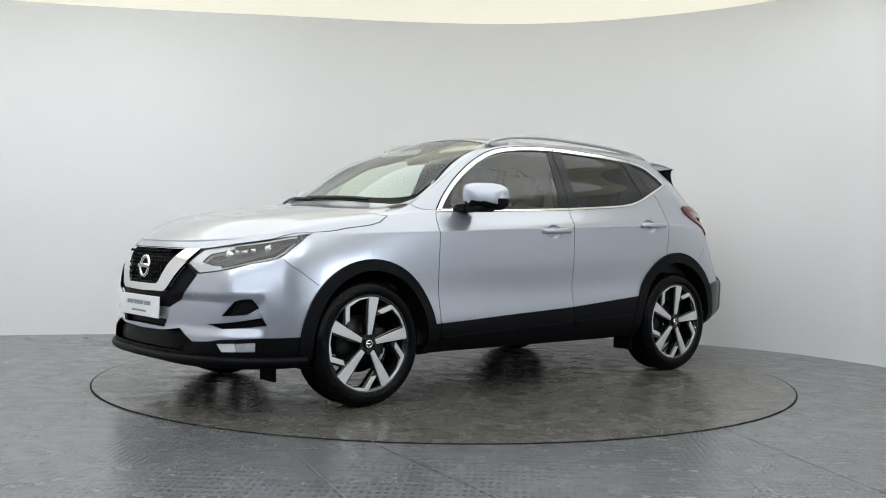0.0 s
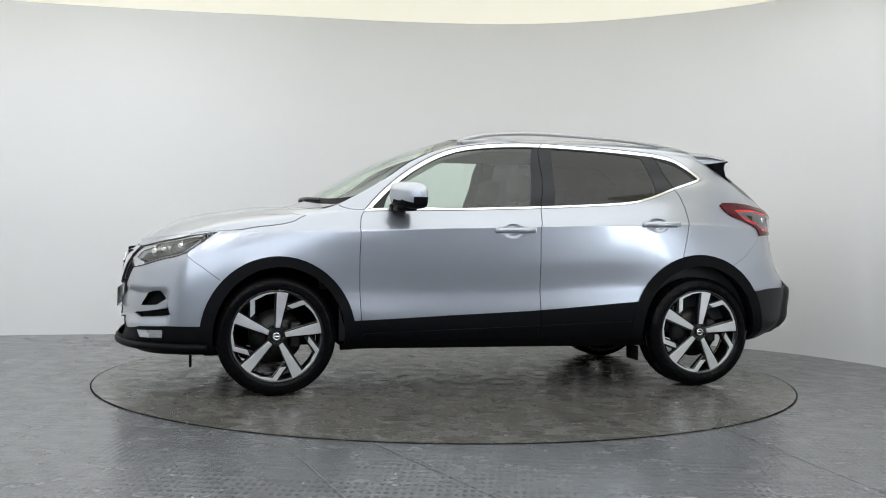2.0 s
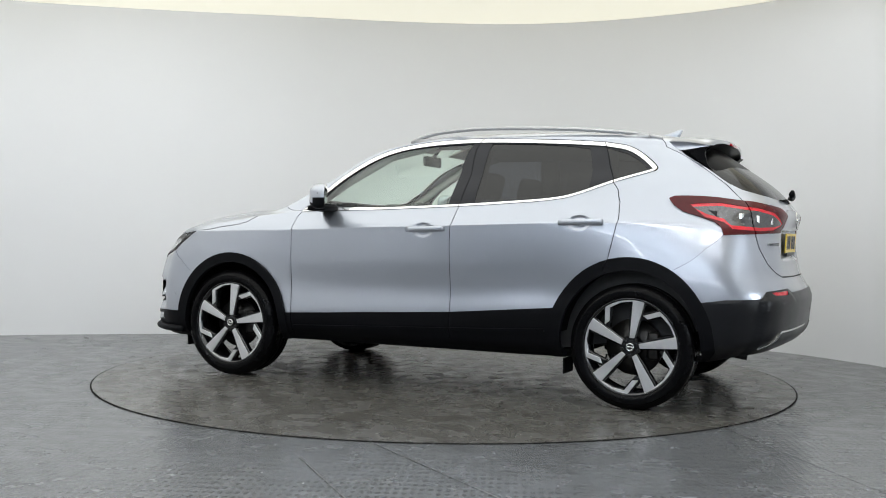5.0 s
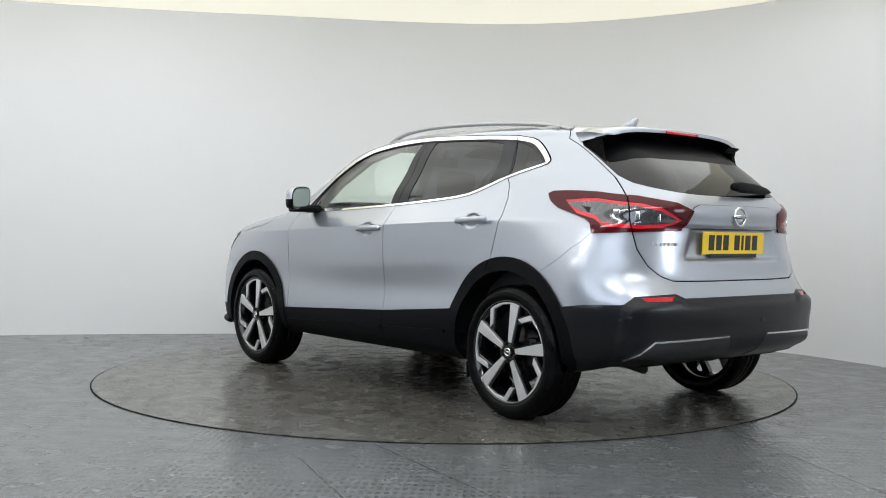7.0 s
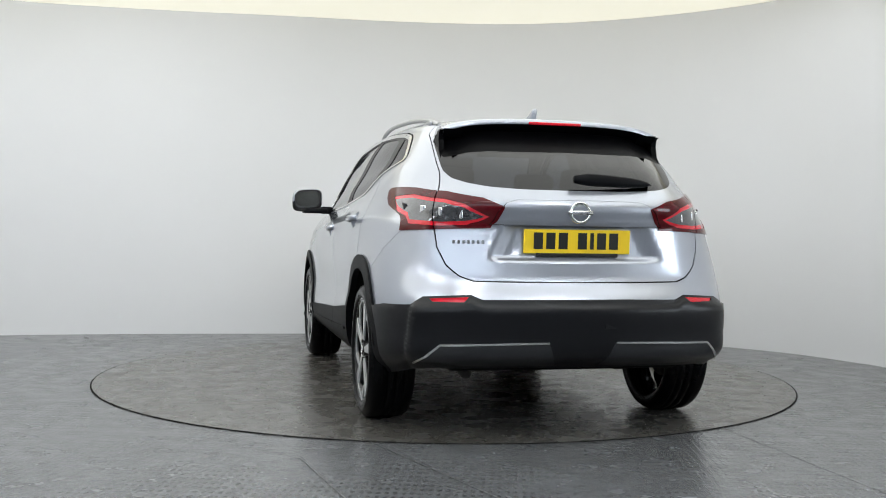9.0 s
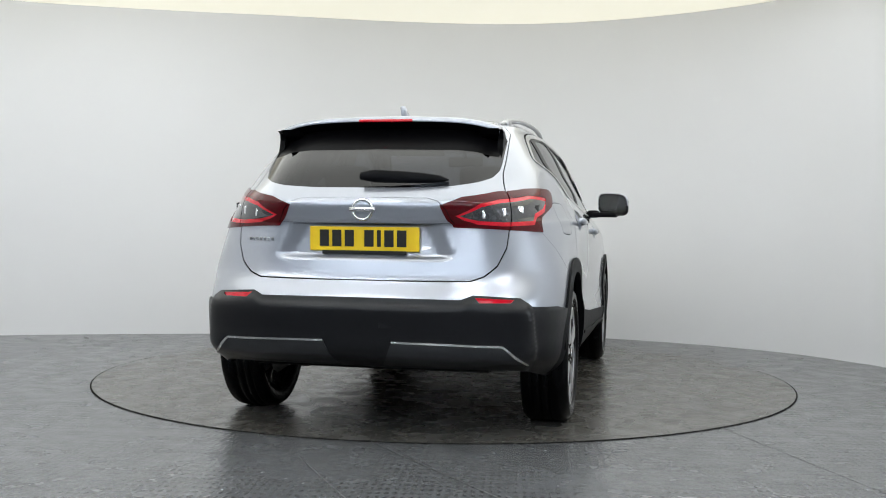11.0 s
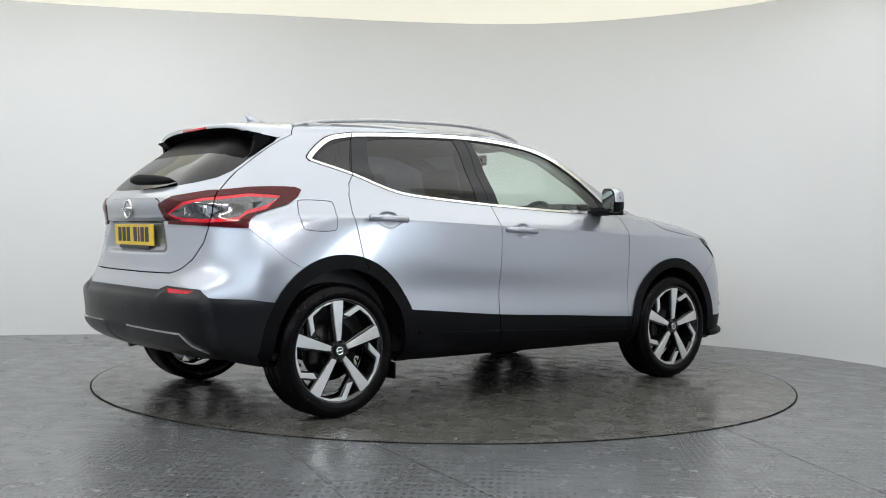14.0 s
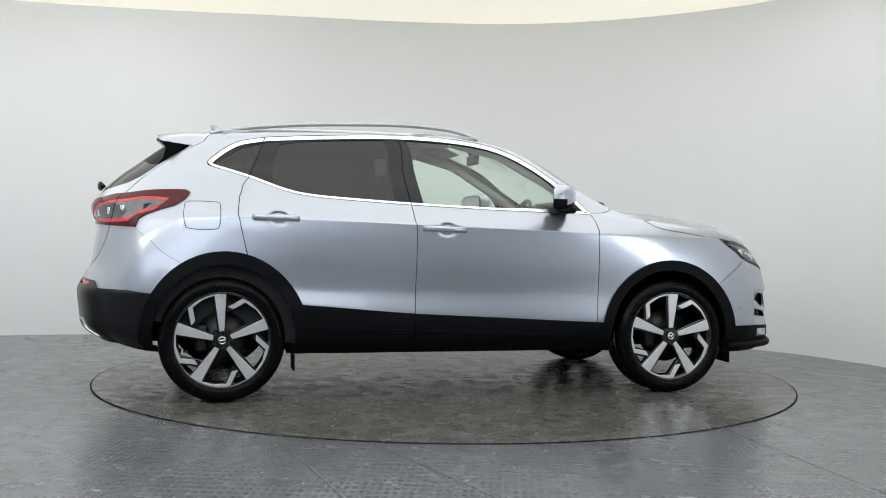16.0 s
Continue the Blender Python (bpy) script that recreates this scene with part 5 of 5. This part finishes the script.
# ---- cabin ----
bm = bmesh.new()
box(bm, -0.3, 0, 0.36, 2.4, 1.35, 0.08, 0.02)
part("cabin_floor", bm, CABIN, car, smooth=False)
for s in (1, -1):
    bm = bmesh.new()
    prism(bm, [(0.95, 0.30), (0.95, 1.02), (0.3, 1.05), (-0.3, 1.07), (-0.85, 1.10), (-1.3, 1.15), (-1.75, 1.08), (-1.75, 0.45), (-0.9, 0.30)], s * 0.76, s * 0.735)
    part("door_lining", bm, CABIN, car, "dark door lining", smooth=False)
bm = bmesh.new()
prism(bm, [(1.05, 0.6), (1.05, 1.085), (0.95, 1.11), (0.80, 1.105), (0.66, 1.05), (0.62, 0.95), (0.70, 0.6)], -0.72, 0.72, 0.02)
part("dashboard", bm, CABIN, car, "black dashboard", smooth=False)
bm = bmesh.new()
box(bm, 0.72, -0.35, 1.115, 0.12, 0.34, 0.06, 0.03)
part("instrument_hood", bm, CABIN, car)
# steering wheel on the right-hand side
bm = bmesh.new()
revolve(bm, [(0.168 + 0.014 * math.cos(a), 0.014 * math.sin(a)) for a in (2 * math.pi * k / 8 for k in range(9))], 36)
bmesh.ops.create_cone(bm, cap_ends=True, segments=24, radius1=0.07, radius2=0.06, depth=0.05, matrix=pose(0, -0.01, 0, -90))
box(bm, 0, 0, 0, 0.30, 0.02, 0.04, 0.008)
bm.transform(pose(0.50, -0.36, 1.0, 25, 0, 90))
part("steering_wheel", bm, CABIN, car, "black steering wheel")


def seat(x, y, w, back, head):
    bm = bmesh.new()
    box(bm, x, y, 0.56, 0.52, w, 0.20, 0.06, segs=3)
    lean = pose(0, 0, 0, 0, -14, 0)
    box(bm, x - 0.27, y, 0.85, 0.15, w, back, 0.06, lean, 3)
    ob = part("seat", bm, FABRIC, car, "dark cloth car seat")
    for hy in head:
        bm = bmesh.new()
        box(bm, x - 0.40, hy, 0.87 + back / 2 + 0.09, 0.11, 0.25, 0.17, 0.045, lean, 3)
        tube(bm, [(x - 0.36, hy - 0.05, 0.80 + back / 2), (x - 0.39, hy - 0.05, 0.88 + back / 2)], 0.006)
        tube(bm, [(x - 0.36, hy + 0.05, 0.80 + back / 2), (x - 0.39, hy + 0.05, 0.88 + back / 2)], 0.006)
        part("headrest", bm, FABRIC, ob)


seat(0.12, 0.37, 0.50, 0.56, (0.37,))
seat(0.12, -0.37, 0.50, 0.56, (-0.37,))
seat(-0.72, 0, 1.25, 0.52, (0.38, -0.38))
bm = bmesh.new()
box(bm, -1.45, 0, 0.98, 0.75, 1.15, 0.03, 0.01)
part("parcel_shelf", bm, CABIN, car, smooth=False)
bm = bmesh.new()
rows = []
for k in range(13):
    x = 0.02 - 1.45 * k / 12
    rows.append([bm.verts.new((x, y, 1.545 - 0.09 * abs(y / 0.55) ** 2.5 - 0.05 * max(0, (k - 8) / 4) ** 2)) for y in (-0.54, -0.45, -0.3, 0, 0.3, 0.45, 0.54)])
for a, b in zip(rows, rows[1:]):
    for j in range(6):
        bm.faces.new((a[j], a[j + 1], b[j + 1], b[j]))
part("roof_lining", bm, LINING, car, "grey roof lining")
for s in (1, -1):
    bm = bmesh.new()
    tube(bm, [(0.78, s * 0.665, 1.13), (0.58, s * 0.655, 1.26), (0.30, s * 0.60, 1.42), (0.02, s * 0.545, 1.49)], 0.022, 0.03, 8)
    part("pillar_lining", bm, LINING, car)
    bm = bmesh.new()
    tube(bm, [(-0.32, s * 0.72, 1.08), (-0.34, s * 0.65, 1.3), (-0.36, s * 0.585, 1.49)], 0.05, 0.02, 8)
    part("pillar_lining", bm, CABIN, car)
    bm = bmesh.new()
    tube(bm, [(-1.12, s * 0.72, 1.12), (-1.12, s * 0.65, 1.3), (-1.10, s * 0.58, 1.47)], 0.06, 0.02, 8)
    part("pillar_lining", bm, CABIN, car)
    bm = bmesh.new()
    box(bm, 0.17, s * 0.33, 1.50, 0.15, 0.40, 0.015, 0.006, pose(0, 0, 0, 0, 20, 0))
    part("sun_visor", bm, LINING, car)
bm = bmesh.new()
box(bm, 0.30, 0, 1.43, 0.03, 0.24, 0.07, 0.012)
tube(bm, [(0.30, 0, 1.45), (0.25, 0, 1.51)], 0.012)
part("rear_view_mirror", bm, CABIN, car)


# ---- ceiling lights behind and above the camera ----
def tube_light(x, y, drop):
    """A batten with two glowing tubes, on the ceiling or hung under it on two rods."""
    z, length = WALL_H - drop, 1.2
    bm = bmesh.new()
    box(bm, x, y, z - 0.027, length + 0.06, 0.2, 0.05, 0.01)
    ob = part("ceiling_light", bm, WHITE, smooth=False)
    tagged(ob, "white batten with two glowing tubes under the hall ceiling", "ceiling light", "hall ceiling lights")
    for dy in (-0.06, 0.06):
        bm = bmesh.new()
        tube(bm, [(x - length / 2, y + dy, z - 0.072), (x + length / 2, y + dy, z - 0.072)], 0.018)
        part("tube", bm, TUBE, ob, "glowing white tube")
    if drop > 0.01:
        for dx in (-0.45, 0.45):
            bm = bmesh.new()
            tube(bm, [(x + dx, y, z), (x + dx + 0.001, y, WALL_H)], 0.006, n=6)
            part("rod", bm, WHITE, ob)


for x, y, drop in ((-3.4, -4.2, 0.003), (-1.7, -4.2, 0.003), (0.2, -4.2, 0.003), (1.9, -4.2, 0.003), (-3.6, -8.0, 0.55), (-1.6, -8.6, 0.55), (0.4, -8.6, 0.55), (2.0, -8.0, 0.55)):
    tube_light(x, y, drop)


# the lit window beside the turntable, unseen itself, set where the doors' reflections point
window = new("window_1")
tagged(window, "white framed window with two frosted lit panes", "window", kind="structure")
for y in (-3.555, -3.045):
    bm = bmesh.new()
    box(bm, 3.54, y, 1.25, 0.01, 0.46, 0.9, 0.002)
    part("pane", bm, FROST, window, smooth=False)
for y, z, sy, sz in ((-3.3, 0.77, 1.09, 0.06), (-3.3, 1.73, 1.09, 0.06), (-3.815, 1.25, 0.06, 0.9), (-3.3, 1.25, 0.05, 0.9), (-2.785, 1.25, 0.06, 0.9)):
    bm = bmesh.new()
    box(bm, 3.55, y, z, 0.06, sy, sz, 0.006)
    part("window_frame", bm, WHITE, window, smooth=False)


def motions():
    rows = []
    for i in range(17):
        a = 219.76 - 12.921 * i
        c, s = math.cos(radians(a)), math.sin(radians(a))
        rows.append((i, pose(-0.146 * c + 0.100 * s, -0.146 * s - 0.100 * c, 0.006, 0, 0, a)))
    walk(car, rows)
    walk(table, [(i, pose(0, 0, 0, 0, 0, -12.921 * i)) for i in range(17)])


motions()
